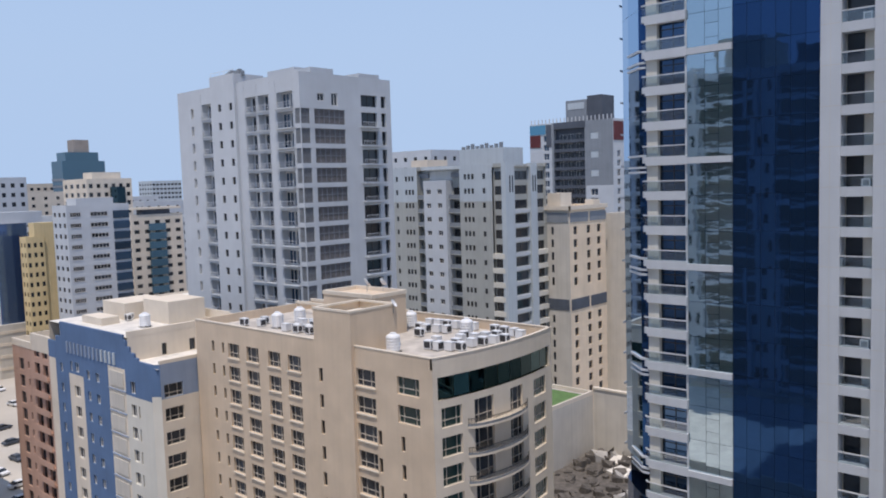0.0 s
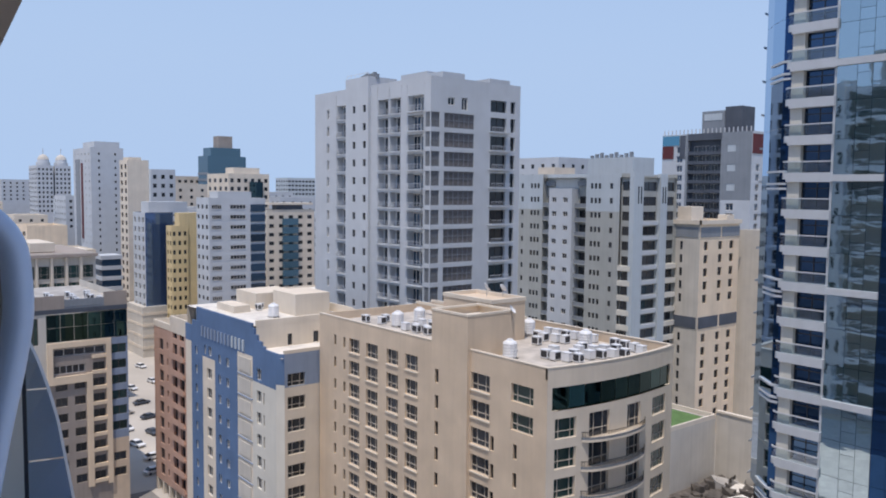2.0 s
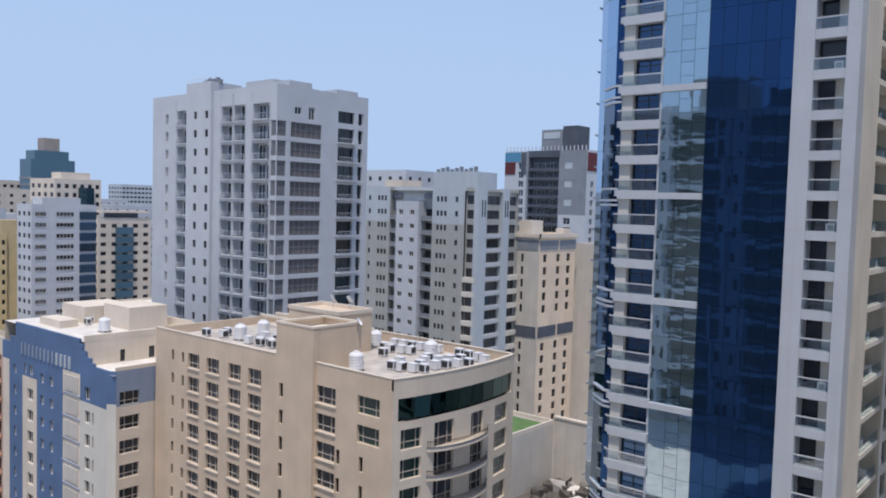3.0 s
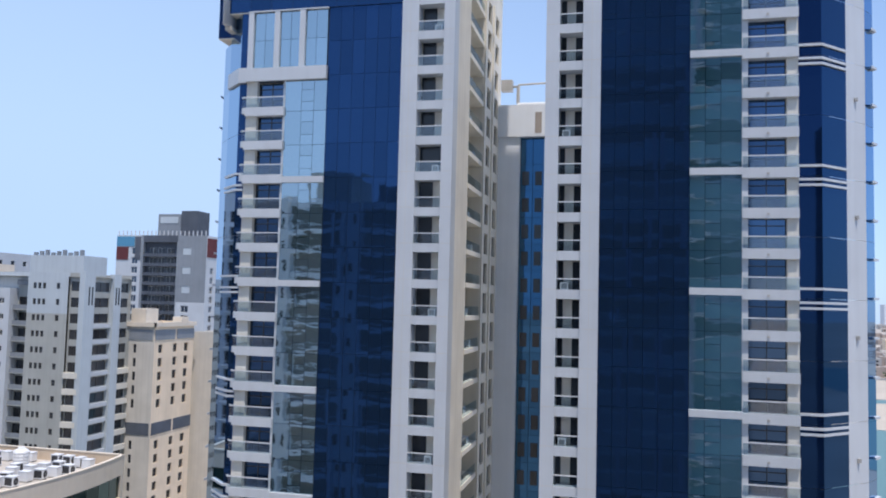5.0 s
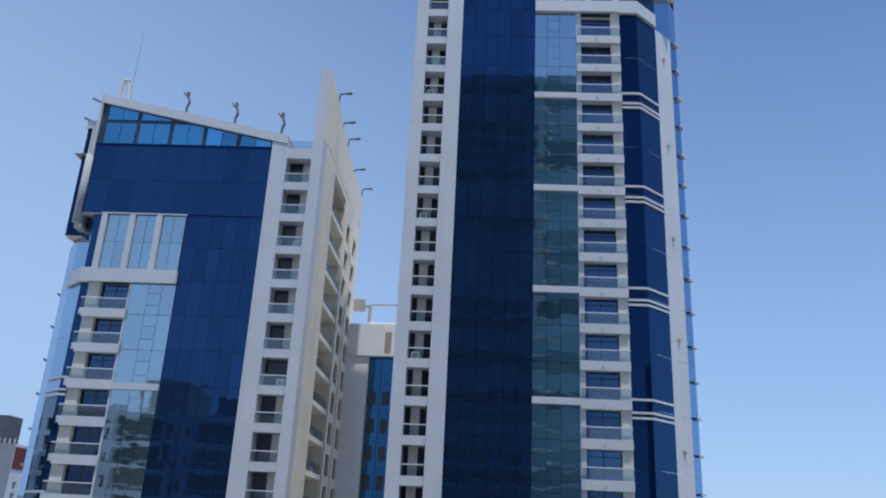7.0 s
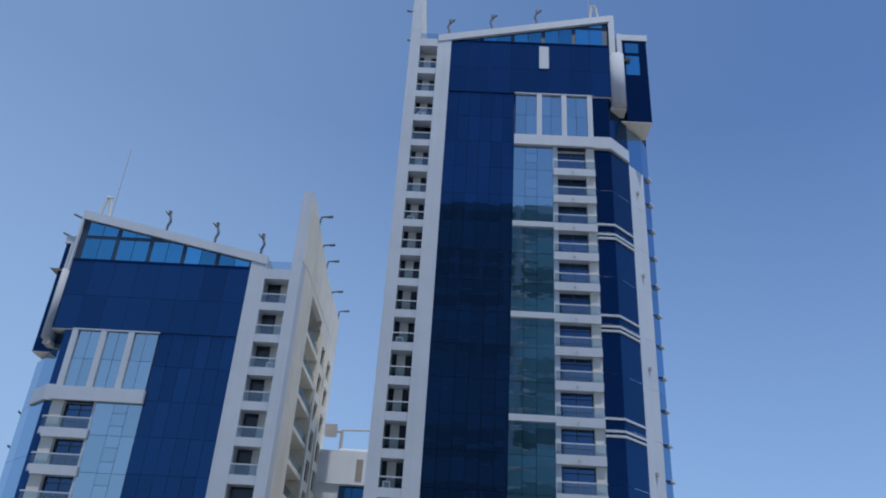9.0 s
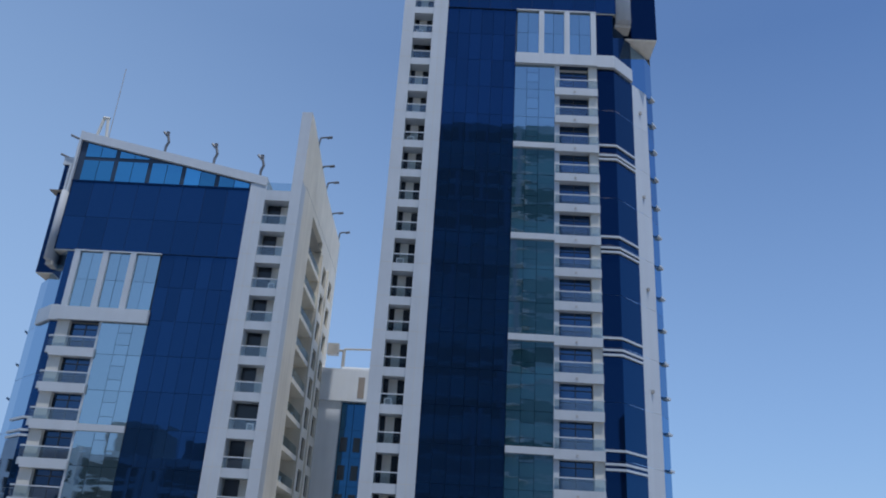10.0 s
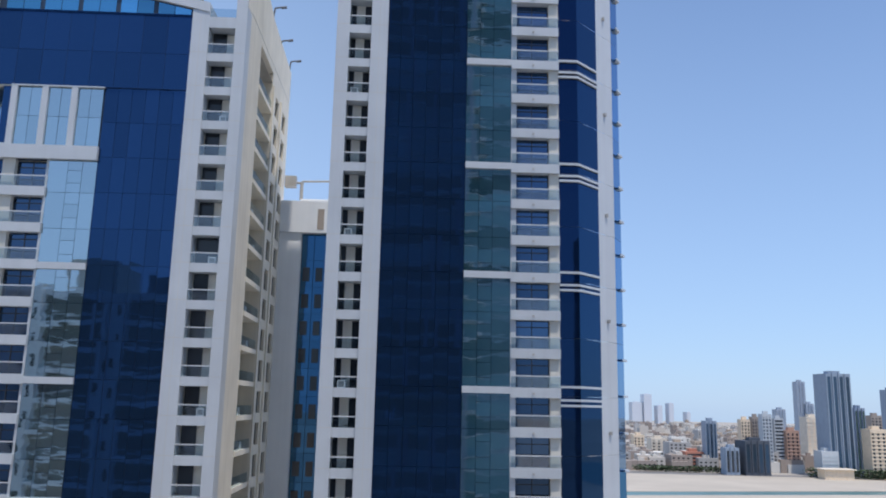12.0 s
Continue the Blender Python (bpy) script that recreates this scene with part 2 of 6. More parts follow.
def wall(mesh, face, s0, s1, z0, z1, holes, depth, mat, reveal=None):
    """A wall sheet with real openings, each with its reveals."""
    holes = [h for h in holes if h[0] >= s0 - 1e-6 and h[1] <= s1 + 1e-6 and h[2] >= z0 - 1e-6 and h[3] <= z1 + 1e-6]
    ss = sorted({round(v, 4) for h in holes for v in h[:2]} | {s0, s1})
    zs = sorted({round(v, 4) for h in holes for v in h[2:4]} | {z0, z1})
    cut = np.zeros((len(ss) - 1, len(zs) - 1), bool)
    for h in holes:
        i0, i1 = ss.index(round(h[0], 4)), ss.index(round(h[1], 4))
        j0, j1 = zs.index(round(h[2], 4)), zs.index(round(h[3], 4))
        cut[i0:i1, j0:j1] = True
    for i in range(len(ss) - 1):
        j = 0
        while j < len(zs) - 1:
            if cut[i, j]:
                j += 1
                continue
            k = j
            while k < len(zs) - 1 and not cut[i, k]:
                k += 1
            mesh.poly([face.at(ss[i], zs[j]), face.at(ss[i + 1], zs[j]), face.at(ss[i + 1], zs[k]), face.at(ss[i], zs[k])], mat)
            j = k
    r = reveal or mat
    for a, b, c, d, *_ in holes:
        for p, q in (((a, c), (b, c)), ((b, c), (b, d)), ((b, d), (a, d)), ((a, d), (a, c))):
            mesh.poly([face.at(*p), face.at(*q), face.at(*q, -depth), face.at(*p, -depth)], r)


_kinds, _panes = {}, {}
SPLIT = ("cream", "creambig", "screen")               # near windows: frame, and the pane as its part


def window_mesh(w, h, style):
    """A framed window, its origin at the middle of its foot, facing -y."""
    key = (round(w, 2), round(h, 2), style)
    if key in _kinds:
        return _kinds[key]
    frame_mat, glass_mat, cols, bars, th = STYLES[style]
    m = Mesh()
    glass = Mesh() if style in SPLIT else m
    glass.poly([(-w / 2, 0, 0), (w / 2, 0, 0), (w / 2, 0, h), (-w / 2, 0, h)], glass_mat)
    d = 0.07
    if frame_mat:                              # one connected frame: a plate with a hole for each light, and its reveals
        xs = [-w / 2, -w / 2 + th] + [v for c in sorted(cols) for v in (-w / 2 + c * w - th / 2, -w / 2 + c * w + th / 2)] + [w / 2 - th, w / 2]
        zs = [0, th] + [v for q in sorted(bars) for v in (q * h - th / 2, q * h + th / 2)] + [h - th, h]
        base, nz, s = len(m.v), len(zs), m.slot(frame_mat)
        for y in (-d, 0.02):
            m.v.extend((x, y, z) for x in xs for z in zs)
        back = len(xs) * nz
        for i in range(len(xs) - 1):
            for j in range(nz - 1):
                q = [base + i * nz + j, base + (i + 1) * nz + j, base + (i + 1) * nz + j + 1, base + i * nz + j + 1]
                if i % 2 and j % 2:
                    for k in range(4):
                        m.f.append((q[k], q[(k + 1) % 4], q[(k + 1) % 4] + back, q[k] + back)); m.m.append(s)
                else:
                    m.f.append(tuple(q)); m.m.append(s)
    _kinds[key] = m.data("window")
    if style in SPLIT:
        _panes[_kinds[key].name] = glass.data("pane")
    return _kinds[key]


STYLES = {
    "cream": ("creamframe", "glass", (0.28, 0.72), (0.33,), 0.065),
    "creambig": ("creamframe", "greenglass", (0.22, 0.78), (0.36,), 0.065),
    "white2": ("whiteframe", "glass", (0.5,), (), 0.10),
    "plain": ("darkframe", "glass", (0.5,), (), 0.08),
    "blue2": ("whiteframe", "blueglass", (0.5,), (), 0.12),
    "slit": ("darkframe", "glass", (), (), 0.06),
    "screen": ("grey", "mesh_panel", (0.17, 0.33, 0.5, 0.67, 0.83), (0.5,), 0.09),
    "green": ("darkframe", "greenglass", (0.5,), (), 0.10),
    "door": ("darkframe", "blueglass", (0.33, 0.67), (0.62,), 0.09),
    "ribbon": ("whiteframe", "glass", (0.2, 0.4, 0.6, 0.8), (), 0.10),
}


def facade(owner, face, s0, s1, z0, z1, openings, mat, depth=0.3, name="wall"):
    """A wall part with its openings, and a window object in each. openings: s0, s1, z0, z1, style."""
    m = Mesh()
    wall(m, face, s0, s1, z0, z1, openings, depth, mat)
    part(name, m, owner)
    for a, b, c, d, style in openings:
        if style and a >= s0 and b <= s1 and c >= z0 and d <= z1:
            part("window", window_mesh(b - a, d - c, style), owner, at=face.at((a + b) / 2, c, -depth + 0.03), turn=face.turn)


def grid(cols, rows, style):
    return [(a, b, c, d, style) for a, b in cols for c, d in rows]


def floors(top, step, n, lo, hi):
    """Rows of openings: n storeys below a level, from lo to hi above each floor."""
    return [(top - (i + 1) * step + lo, top - (i + 1) * step + hi) for i in range(n)]


def shell(owner, x0, x1, y0, y1, z1, mat, sides="NW", roof="roof", roof_z=None, name="plain_wall"):
    """The plain sides and the roof slab that close a house."""
    m = Mesh()
    for s, (f, a, b) in {"S": (Face("S", y0), x0, x1), "E": (Face("E", x1), y0, y1), "N": (Face("N", y1), x0, x1), "W": (Face("W", x0), y0, y1)}.items():
        if s in sides:
            m.poly([f.at(a, 0), f.at(b, 0), f.at(b, z1), f.at(a, z1)], mat)
    if m.f:
        part(name, m, owner)
    r = Mesh()
    rz = roof_z if roof_z is not None else z1
    r.poly([(x0, y0, rz), (x1, y0, rz), (x1, y1, rz), (x0, y1, rz)], roof)
    part("roof", r, owner)


def parapet(owner, x0, x1, y0, y1, z0, z1, mat, t=0.3, name="parapet"):
    m = Mesh()
    m.box(x0, x1, y0, y0 + t, z0, z1, mat)
    m.box(x0, x1, y1 - t, y1, z0, z1, mat)
    m.box(x0, x0 + t, y0 + t, y1 - t, z0, z1, mat)
    m.box(x1 - t, x1, y0 + t, y1 - t, z0, z1, mat)
    return part(name, m, owner)


def add_box(owner, name, x0, x1, y0, y1, z0, z1, mat):
    m = Mesh(); m.box(x0, x1, y0, y1, z0, z1, mat)
    return part(name, m, owner)


# ---- ground, lots and water ----
def sheet(name, plan, z, mat, label, category):
    m = Mesh()
    m.poly([(x, y, z) for x, y in plan], mat)
    return tagged(part(name, m), label, category, kind="structure")


M["asphalt"] = plaster("sun_faded_asphalt", (0.24, 0.23, 0.22), vary=0.25, scale=0.15, streak=0.0)
M["paving"] = plaster("dusty_concrete_paving", (0.50, 0.47, 0.42), vary=0.2, scale=0.2, streak=0.0)
M["rubble"] = plaster("dark_rubble", (0.13, 0.115, 0.10), vary=0.5, scale=0.8, streak=0.0)
M["roofdust"] = plaster("dusty_tiled_roof", (0.50, 0.46, 0.41), vary=0.3, scale=0.6, streak=0.0)
M["turf"] = plaster("green_artificial_turf", (0.10, 0.19, 0.06), vary=0.2, scale=0.8, streak=0.0)
M["water"] = coated("lagoon_water", (0.09, 0.19, 0.18), rough=0.35, wave=0.5, vary=0.0, metal=0.0, scale=0.5)
M["beach"] = plaster("bright_beach_sand", (0.47, 0.415, 0.34), vary=0.12, scale=0.02, streak=0.0)
M["town"] = plaster("dusty_town_ground", (0.42, 0.38, 0.33), vary=0.3, scale=0.01, streak=0.0)

sheet("ground", [(-4900, -4900), (4900, -4900), (4900, 4900), (-4900, 4900)], 0.0, "town", "dusty ground that runs to the horizon", "ground")
sheet("sand_lot", [(-320, 30), (-157, 30), (-157, 160), (-320, 160)], 0.05, "sand", "bright sandy parking lot with tyre tracks", "parking lot")
sheet("road", [(-157, 20), (-40, 20), (-40, 53), (-157, 53)], 0.06, "asphalt", "grey asphalt street below the buildings", "road")
sheet("paving", [(-157, 53), (-20, 53), (-20, 118), (-157, 118)], 0.07, "paving", "dusty concrete paving between the towers", "pavement")
sheet("building_site", [(-92, 118), (-44, 118), (-44, 149), (-92, 149)], 0.08, "rubble", "empty plot covered in dark rubble", "plot")
sheet("lagoon", [(-30, 300), (900, 150), (900, 560), (395, 655), (150, 615), (-30, 640)], 0.10, "water", "pale green lagoon water", "water")
sheet("beach", [(-40, 640), (150, 618), (395, 658), (900, 565), (1200, 700), (452, 775), (214, 795), (-40, 830)], 0.16, "beach", "pale beach along the lagoon", "beach")
sheet("sandbar", [(95, 470), (140, 452), (178, 468), (270, 510), (520, 590), (385, 630), (160, 592), (95, 582)], 0.20, "beach", "pale sandbar beside the lagoon", "beach")
sheet("shore_road", [(-40, 832), (214, 799), (452, 779), (1200, 704), (1200, 730), (455, 800), (214, 822), (-40, 856)], 0.16, "asphalt", "dark shore road behind the beach", "road")


# ---- the cream building with the curved front ----
class Bow(Face):
    """A +x face that bows outwards between two ends."""
    def __init__(self, plane, a, b, bulge):
        self.side, self.plane, self.turn = "E", plane, 90
        self.a, self.b, self.bulge = a, b, bulge

    def at(self, s, z, o=0.0):
        u = (s - self.a) / (self.b - self.a) * 2 - 1
        return (self.plane + o + self.bulge * max(0.0, 1 - u * u), s, z)

    def angle(self, s):
        u = (s - self.a) / (self.b - self.a) * 2 - 1
        return 90 + math.degrees(math.atan(2 * u * self.bulge * 2 / (self.b - self.a)))


def cream_building():
    x0, x1, y0, y1, top, roof = -103.5, -56.9, 60.4, 82.4, 41.6, 40.4
    h = thing("apartment_building", (-80, 71, 0), "cream rendered apartment block with curved front and crowded flat roof", "building")
    rows = [(37.1 - 3.22 * i, 39.1 - 3.22 * i) for i in range(9)]
    front = Face("S", y0)
    op = grid([(-95.3, -92.7), (-91.0, -88.2), (-86.1, -83.5), (-81.9, -79.3)], rows, "cream")
    op += grid([(-99.4, -98.8), (-96.9, -96.3)], [(a + 0.4, b - 0.1) for a, b in rows], "slit")
    facade(h, front, x0, -75.9, 0, top, op, "cream", 0.35)
    op = grid([(-69.0, -65.8)], rows, "cream") + grid([(-62.3, -58.9)], rows[:2], "creambig")
    op += grid([(-65.6, -65.0), (-61.9, -61.3)], [(a, b - 0.3) for a, b in rows[2:]], "slit")
    facade(h, front, -69.2, x1, 0, top, op, "cream", 0.35)
    for a, b in ((-95.3, -92.7), (-91.0, -88.2), (-86.1, -83.5), (-81.9, -79.3), (-69.0, -65.8)):
        for c, d in rows:
            m = Mesh(); front.box(m, a - 0.1, b + 0.1, c - 0.16, c - 0.003, 0.004, 0.16, "cream_light"); part("sill", m, h)
    # the stair tower stands a little proud of the front and rises over the roof
    stair = Face("S", y0 - 0.45)
    facade(h, stair, -75.9, -69.2, 0, 45.5, grid([(-75.2, -74.5)], [(a - 0.4, b - 0.7) for a, b in rows], "slit"), "cream", 0.35, "stair_wall")
    m = Mesh()
    m.poly([(-69.2, y0 - 0.45, 0), (-69.2, 67.5, 0), (-69.2, 67.5, 45.5), (-69.2, y0 - 0.45, 45.5)], "cream")
    m.poly([(-75.9, y0 - 0.45, 0), (-75.9, 67.5, 0), (-75.9, 67.5, 45.5), (-75.9, y0 - 0.45, 45.5)], "cream")
    m.poly([(-75.9, 67.5, 40), (-69.2, 67.5, 40), (-69.2, 67.5, 45.5), (-75.9, 67.5, 45.5)], "cream")
    m.poly([(-75.9, y0 - 0.45, 44.6), (-69.2, y0 - 0.45, 44.6), (-69.2, 67.5, 44.6), (-75.9, 67.5, 44.6)], "roof")
    part("stair_head", m, h)
    parapet(h, -75.95, -69.15, y0 - 0.5, 67.55, 45.5, 45.75, "cream_light", 0.35, "coping")
    m = Mesh(); m.box(-84.8, -75.0, 69.0, 75.0, 40.4, 45.6, "cream"); part("lift_house", m, h)
    parapet(h, -84.9, -74.9, 68.9, 75.1, 45.6, 46.1, "cream_light", 0.4, "coping")
    # curved front
    bow = Bow(x1, y0, y1, 1.3)
    m = Mesh()
    cuts = [y0 + (y1 - y0) * i / 22 for i in range(23)]
    wins = [(61.4, 64.2), (77.2, 80.4)]
    doors = [(66.0, 69.1), (72.1, 74.6)]
    rowz = [(33.9 - 3.24 * i, 36.1 - 3.24 * i) for i in range(8)]
    holes = [(a, b, c, d) for a, b in wins for c, d in rowz] + [(a, b, c - 0.5, d + 0.1) for a, b in doors for c, d in rowz]
    band = (61.0, 81.6, 37.0, 39.5)
    # split the sheet so that it follows the curve
    edges = sorted(set(cuts) | {v for w in wins + doors + [band[:2]] for v in w})
    for a, b in zip(edges, edges[1:]):
        mid = (a + b) / 2
        zc = sorted({0, top} | {v for q in holes if q[0] <= mid <= q[1] for v in q[2:4]} | ({band[2], band[3]} if band[0] <= mid <= band[1] else set()))
        for c, d in zip(zc, zc[1:]):
            zm = (c + d) / 2
            cut = any(q[0] <= mid <= q[1] and q[2] <= zm <= q[3] for q in holes) or (band[0] <= mid <= band[1] and band[2] <= zm <= band[3])
            if not cut:
                m.poly([bow.at(a, c), bow.at(b, c), bow.at(b, d), bow.at(a, d)], "cream_light")
    for a, b, c, d in holes + [band]:
        for p, q in (((a, c), (b, c)), ((b, c), (b, d)), ((b, d), (a, d)), ((a, d), (a, c))):
            m.poly([bow.at(*p), bow.at(*q), bow.at(*q, -0.4), bow.at(*p, -0.4)], "cream_light")
    part("curved_wall", m, h)
    for a, b in wins:
        for c, d in rowz:
            part("window", window_mesh(b - a, d - c, "creambig"), h, at=bow.at((a + b) / 2, c, -0.3), turn=bow.angle((a + b) / 2))
    for a, b in doors:
        for c, d in rowz:
            part("balcony_door", window_mesh(b - a, d - c + 0.6, "cream"), h, at=bow.at((a + b) / 2, c - 0.5, -0.32), turn=bow.angle((a + b) / 2))
    e = [band[0] + (band[1] - band[0]) * i / 9 for i in range(10)]
    for a, b in zip(e, e[1:]):
        m = Mesh()
        m.poly([bow.at(a + 0.04, band[2], -0.25), bow.at(b - 0.04, band[2], -0.25), bow.at(b - 0.04, band[3], -0.25), bow.at(a + 0.04, band[3], -0.25)], "greenpane")
        part("glass_pane", m, h)
    for c, d in rowz:
        m = Mesh()
        ss = [64.9 + (75.6 - 64.9) * i / 12 for i in range(13)]
        ext = [0.15 + 1.15 * math.sin(math.pi * i / 12) ** 0.6 if 0 < i < 12 else 0.05 for i in range(13)]
        for i in range(12):
            a, b, ea, eb = ss[i], ss[i + 1], ext[i], ext[i + 1]
            z0, z1 = c - 0.75, c - 0.5
            P = bow.at
            m.poly([P(a, z0, 0), P(b, z0, 0), P(b, z0, eb), P(a, z0, ea)], "cream_light")
            m.poly([P(a, z1, 0), P(b, z1, 0), P(b, z1, eb), P(a, z1, ea)], "cream_light")
            m.poly([P(a, z0, ea), P(b, z0, eb), P(b, z1, eb), P(a, z1, ea)], "cream_light")
            for q in range(4):
                s = a + (b - a) * (q + 0.5) / 4
                e = ea + (eb - ea) * (q + 0.5) / 4 - 0.04
                m.tube(P(s, z1, e), P(s, z1 + 0.85, e), 0.028, "darkframe", 4)
            m.poly([P(a, z1, ea - 0.03), P(b, z1, eb - 0.03), P(b, z1 + 0.3, eb - 0.03), P(a, z1 + 0.3, ea - 0.03)], "grey")
            m.poly([P(a, z1 + 0.82, ea + 0.01), P(b, z1 + 0.82, eb + 0.01), P(b, z1 + 0.9, eb + 0.01), P(a, z1 + 0.9, ea + 0.01)], "darkframe")
            m.poly([P(a, z1 + 0.85, ea + 0.02), P(b, z1 + 0.85, eb + 0.02), P(b, z1 + 0.85, eb - 0.09), P(a, z1 + 0.85, ea - 0.09)], "darkframe")
        part("balcony", m, h)
    # roof and parapets
    m = Mesh()
    m.poly([(x0, y0, roof), (x1, y0, roof)] + [bow.at(s, roof) for s in cuts[1:]] + [(x0, y1, roof)], "roofdust")
    part("roof", m, h)
    m = Mesh()
    for a, b in ((x0 + 0.01, -75.9), (-69.2, x1 - 0.32)):
        m.box(a, b, y0 + 0.003, y0 + 0.32, roof, top, "cream")
        m.box(a, b, y0 - 0.05, y0 + 0.36, top, top + 0.12, "cream_light")
    m.box(x0, x1, y1 - 0.3, y1, roof, top, "cream"); m.box(x0, x1, y1 - 0.35, y1 + 0.04, top, top + 0.12, "cream_light")
    m.box(x0, x0 + 0.3, y0 + 0.33, y1 - 0.3, roof, top, "cream")
    for a, b in zip(cuts, cuts[1:]):
        for o0, o1, za, zb, mt in ((-0.003, -0.3, roof, top, "cream_light"), (0.05, -0.35, top, top + 0.12, "cream_light")):
            p = [bow.at(a, 0, o0)[:2], bow.at(b, 0, o0)[:2], bow.at(b, 0, o1)[:2], bow.at(a, 0, o1)[:2]]
            m.prism(p, za, zb, mt)
    part("parapet", m, h)
    shell_m = Mesh()
    shell_m.poly([(x0, y0, 0), (x0, y1, 0), (x0, y1, top), (x0, y0, top)], "cream")
    shell_m.poly([(x0, y1, 0), (x1, y1, 0), (x1, y1, top), (x0, y1, top)], "cream")
    part("plain_wall", shell_m, h)
    return h


M["greenpane"] = coated("green_reflective_glass", (0.035, 0.07, 0.07), wave=0.1, vary=0.3)
cream_building()


# ---- roof clutter: tanks, cooling units, pipes ----
def lathe(m, prof, mat, n=14, at=(0, 0, 0)):
    for (r0, z0), (r1, z1) in zip(prof, prof[1:]):
        for i in range(n):
            a, b = 2 * math.pi * i / n, 2 * math.pi * (i + 1) / n
            pts = [(r0 * math.cos(a), r0 * math.sin(a), z0), (r0 * math.cos(b), r0 * math.sin(b), z0), (r1 * math.cos(b), r1 * math.sin(b), z1), (r1 * math.cos(a), r1 * math.sin(a), z1)]
            m.poly([(x + at[0], y + at[1], z + at[2]) for x, y, z in pts], mat)


def water_tank():
    t = thing("water_tank", (0, 0, 0), "white ribbed plastic water tank standing on the flat roof", "water tank", "roof tanks")
    m = Mesh()
    prof = [(0.0, 0.25), (0.82, 0.25)]
    for i in range(5):
        z = 0.32 + i * 0.34
        prof += [(0.82, z), (0.86, z + 0.05), (0.86, z + 0.22), (0.82, z + 0.27)]
    prof += [(0.74, 2.08), (0.36, 2.28)]
    lathe(m, prof, "metalwhite")
    part("drum", m, t)
    m = Mesh(); lathe(m, [(0.36, 2.26), (0.36, 2.38), (0.0, 2.42)], "metalwhite"); part("lid", m, t)
    for y in (-0.6, 0.0, 0.6):
        m = Mesh(); m.box(-0.8, 0.8, y - 0.08, y + 0.08, 0, 0.25, "steel"); part("bearer", m, t)
    return t


def cooling_unit():
    t = thing("air_conditioner", (0, 0, 0), "weathered white rooftop air conditioner with dark fan grille", "air conditioner", "roof cooling units")
    m = Mesh(); m.box(-0.55, 0.55, -0.42, 0.42, 0.15, 1.1, "metalwhite"); m.box(-0.58, 0.58, -0.45, 0.45, 1.1, 1.14, "metalwhite"); part("casing", m, t)
    m = Mesh()
    ring = [(0.555, 0.33 * math.cos(w), 0.62 + 0.38 * math.sin(w)) for w in [2 * math.pi * i / 12 for i in range(12)]]
    m.poly(ring, "dark"); m.poly([(0.565, y * 0.25, 0.62 + (z - 0.62) * 0.25) for _, y, z in ring], "grey")
    part("fan_grille", m, t)
    m = Mesh(); m.box(-0.45, 0.45, -0.425, -0.422, 0.25, 1.0, "dark"); part("coil", m, t)
    for y in (-0.35, 0.35):
        m = Mesh(); m.box(-0.5, 0.5, y - 0.05, y + 0.05, 0, 0.15, "steel"); part("foot", m, t)
    return t


rnd = random.Random(4)
tank = water_tank(); tank.matrix_basis = pose(-92.6, 66.9, 40.4)
for x, y, z in ((-93.6, 71.6, 40.4), (-67.0, 64.6, 40.4), (-76.6, 77.4, 40.4), (-66.2, 77.0, 40.4), (-118.5, 60.5, 39.0)):
    copy_thing(tank, pose(x, y, z, 0, 0, rnd.uniform(0, 90)))
unit = cooling_unit(); unit.matrix_basis = pose(-64.6, 68.2, 40.4, 0, 0, 5)
spots = [(-63.2, 68.3), (-61.9, 68.9), (-60.8, 69.6), (-65.6, 70.6), (-62.6, 70.9), (-61.2, 72.0), (-60.6, 73.4), (-60.0, 74.8), (-59.4, 76.2), (-63.9, 73.2), (-62.9, 74.6), (-62.3, 76.0),
         (-61.6, 77.4), (-64.9, 74.9), (-78.6, 79.4), (-75.0, 79.6), (-73.6, 79.8), (-72.2, 80.0), (-70.8, 80.2), (-69.4, 80.5), (-68.0, 80.6), (-73.9, 76.4), (-72.4, 76.0), (-70.9, 76.6),
         (-69.6, 77.0), (-71.2, 73.4), (-64.4, 80.6), (-62.7, 80.4), (-60.9, 80.0), (-59.4, 79.4), (-89.5, 66.0), (-88.3, 66.9), (-87.2, 66.2), (-86.0, 67.0), (-84.9, 66.4), (-83.6, 67.3), (-82.3, 66.2),
         (-80.8, 67.4), (-79.4, 66.6), (-90.6, 69.8), (-89.2, 70.6), (-87.8, 69.6), (-95.8, 66.4), (-97.2, 68.0), (-98.6, 65.4)]
for x, y in spots:
    copy_thing(unit, pose(x, y, 40.4, 0, 0, rnd.choice((0, 0, 180, 90)) + rnd.uniform(-6, 6)))
for x, y in ((-121, 66), (-119.4, 67.5), (-123.5, 64.5), (-127, 62), (-128.4, 63), (-131, 66)):
    copy_thing(unit, pose(x, y, 39.0, 0, 0, rnd.uniform(-8, 8)))


def roof_frame(at, n, step, span):
    t = thing("pipe_rack", at, "long cream concrete beam rack along the roof edge", "pipe rack")
    m = Mesh(); m.box(at[0], at[0] + n * step, at[1] - 0.2, at[1] + 0.2, at[2] + 1.5, at[2] + 1.85, "cream_light"); part("beam", m, t)
    m = Mesh(); m.box(at[0], at[0] + n * step, at[1] + span - 0.2, at[1] + span + 0.2, at[2] + 1.5, at[2] + 1.85, "cream_light"); part("beam", m, t)
    for i in range(n + 1):
        for k in (0, span):
            m = Mesh(); m.box(at[0] + i * step * 0.98, at[0] + i * step * 0.98 + 0.3, at[1] + k - 0.15, at[1] + k + 0.15, at[2], at[2] + 1.5, "cream"); part("post", m, t)


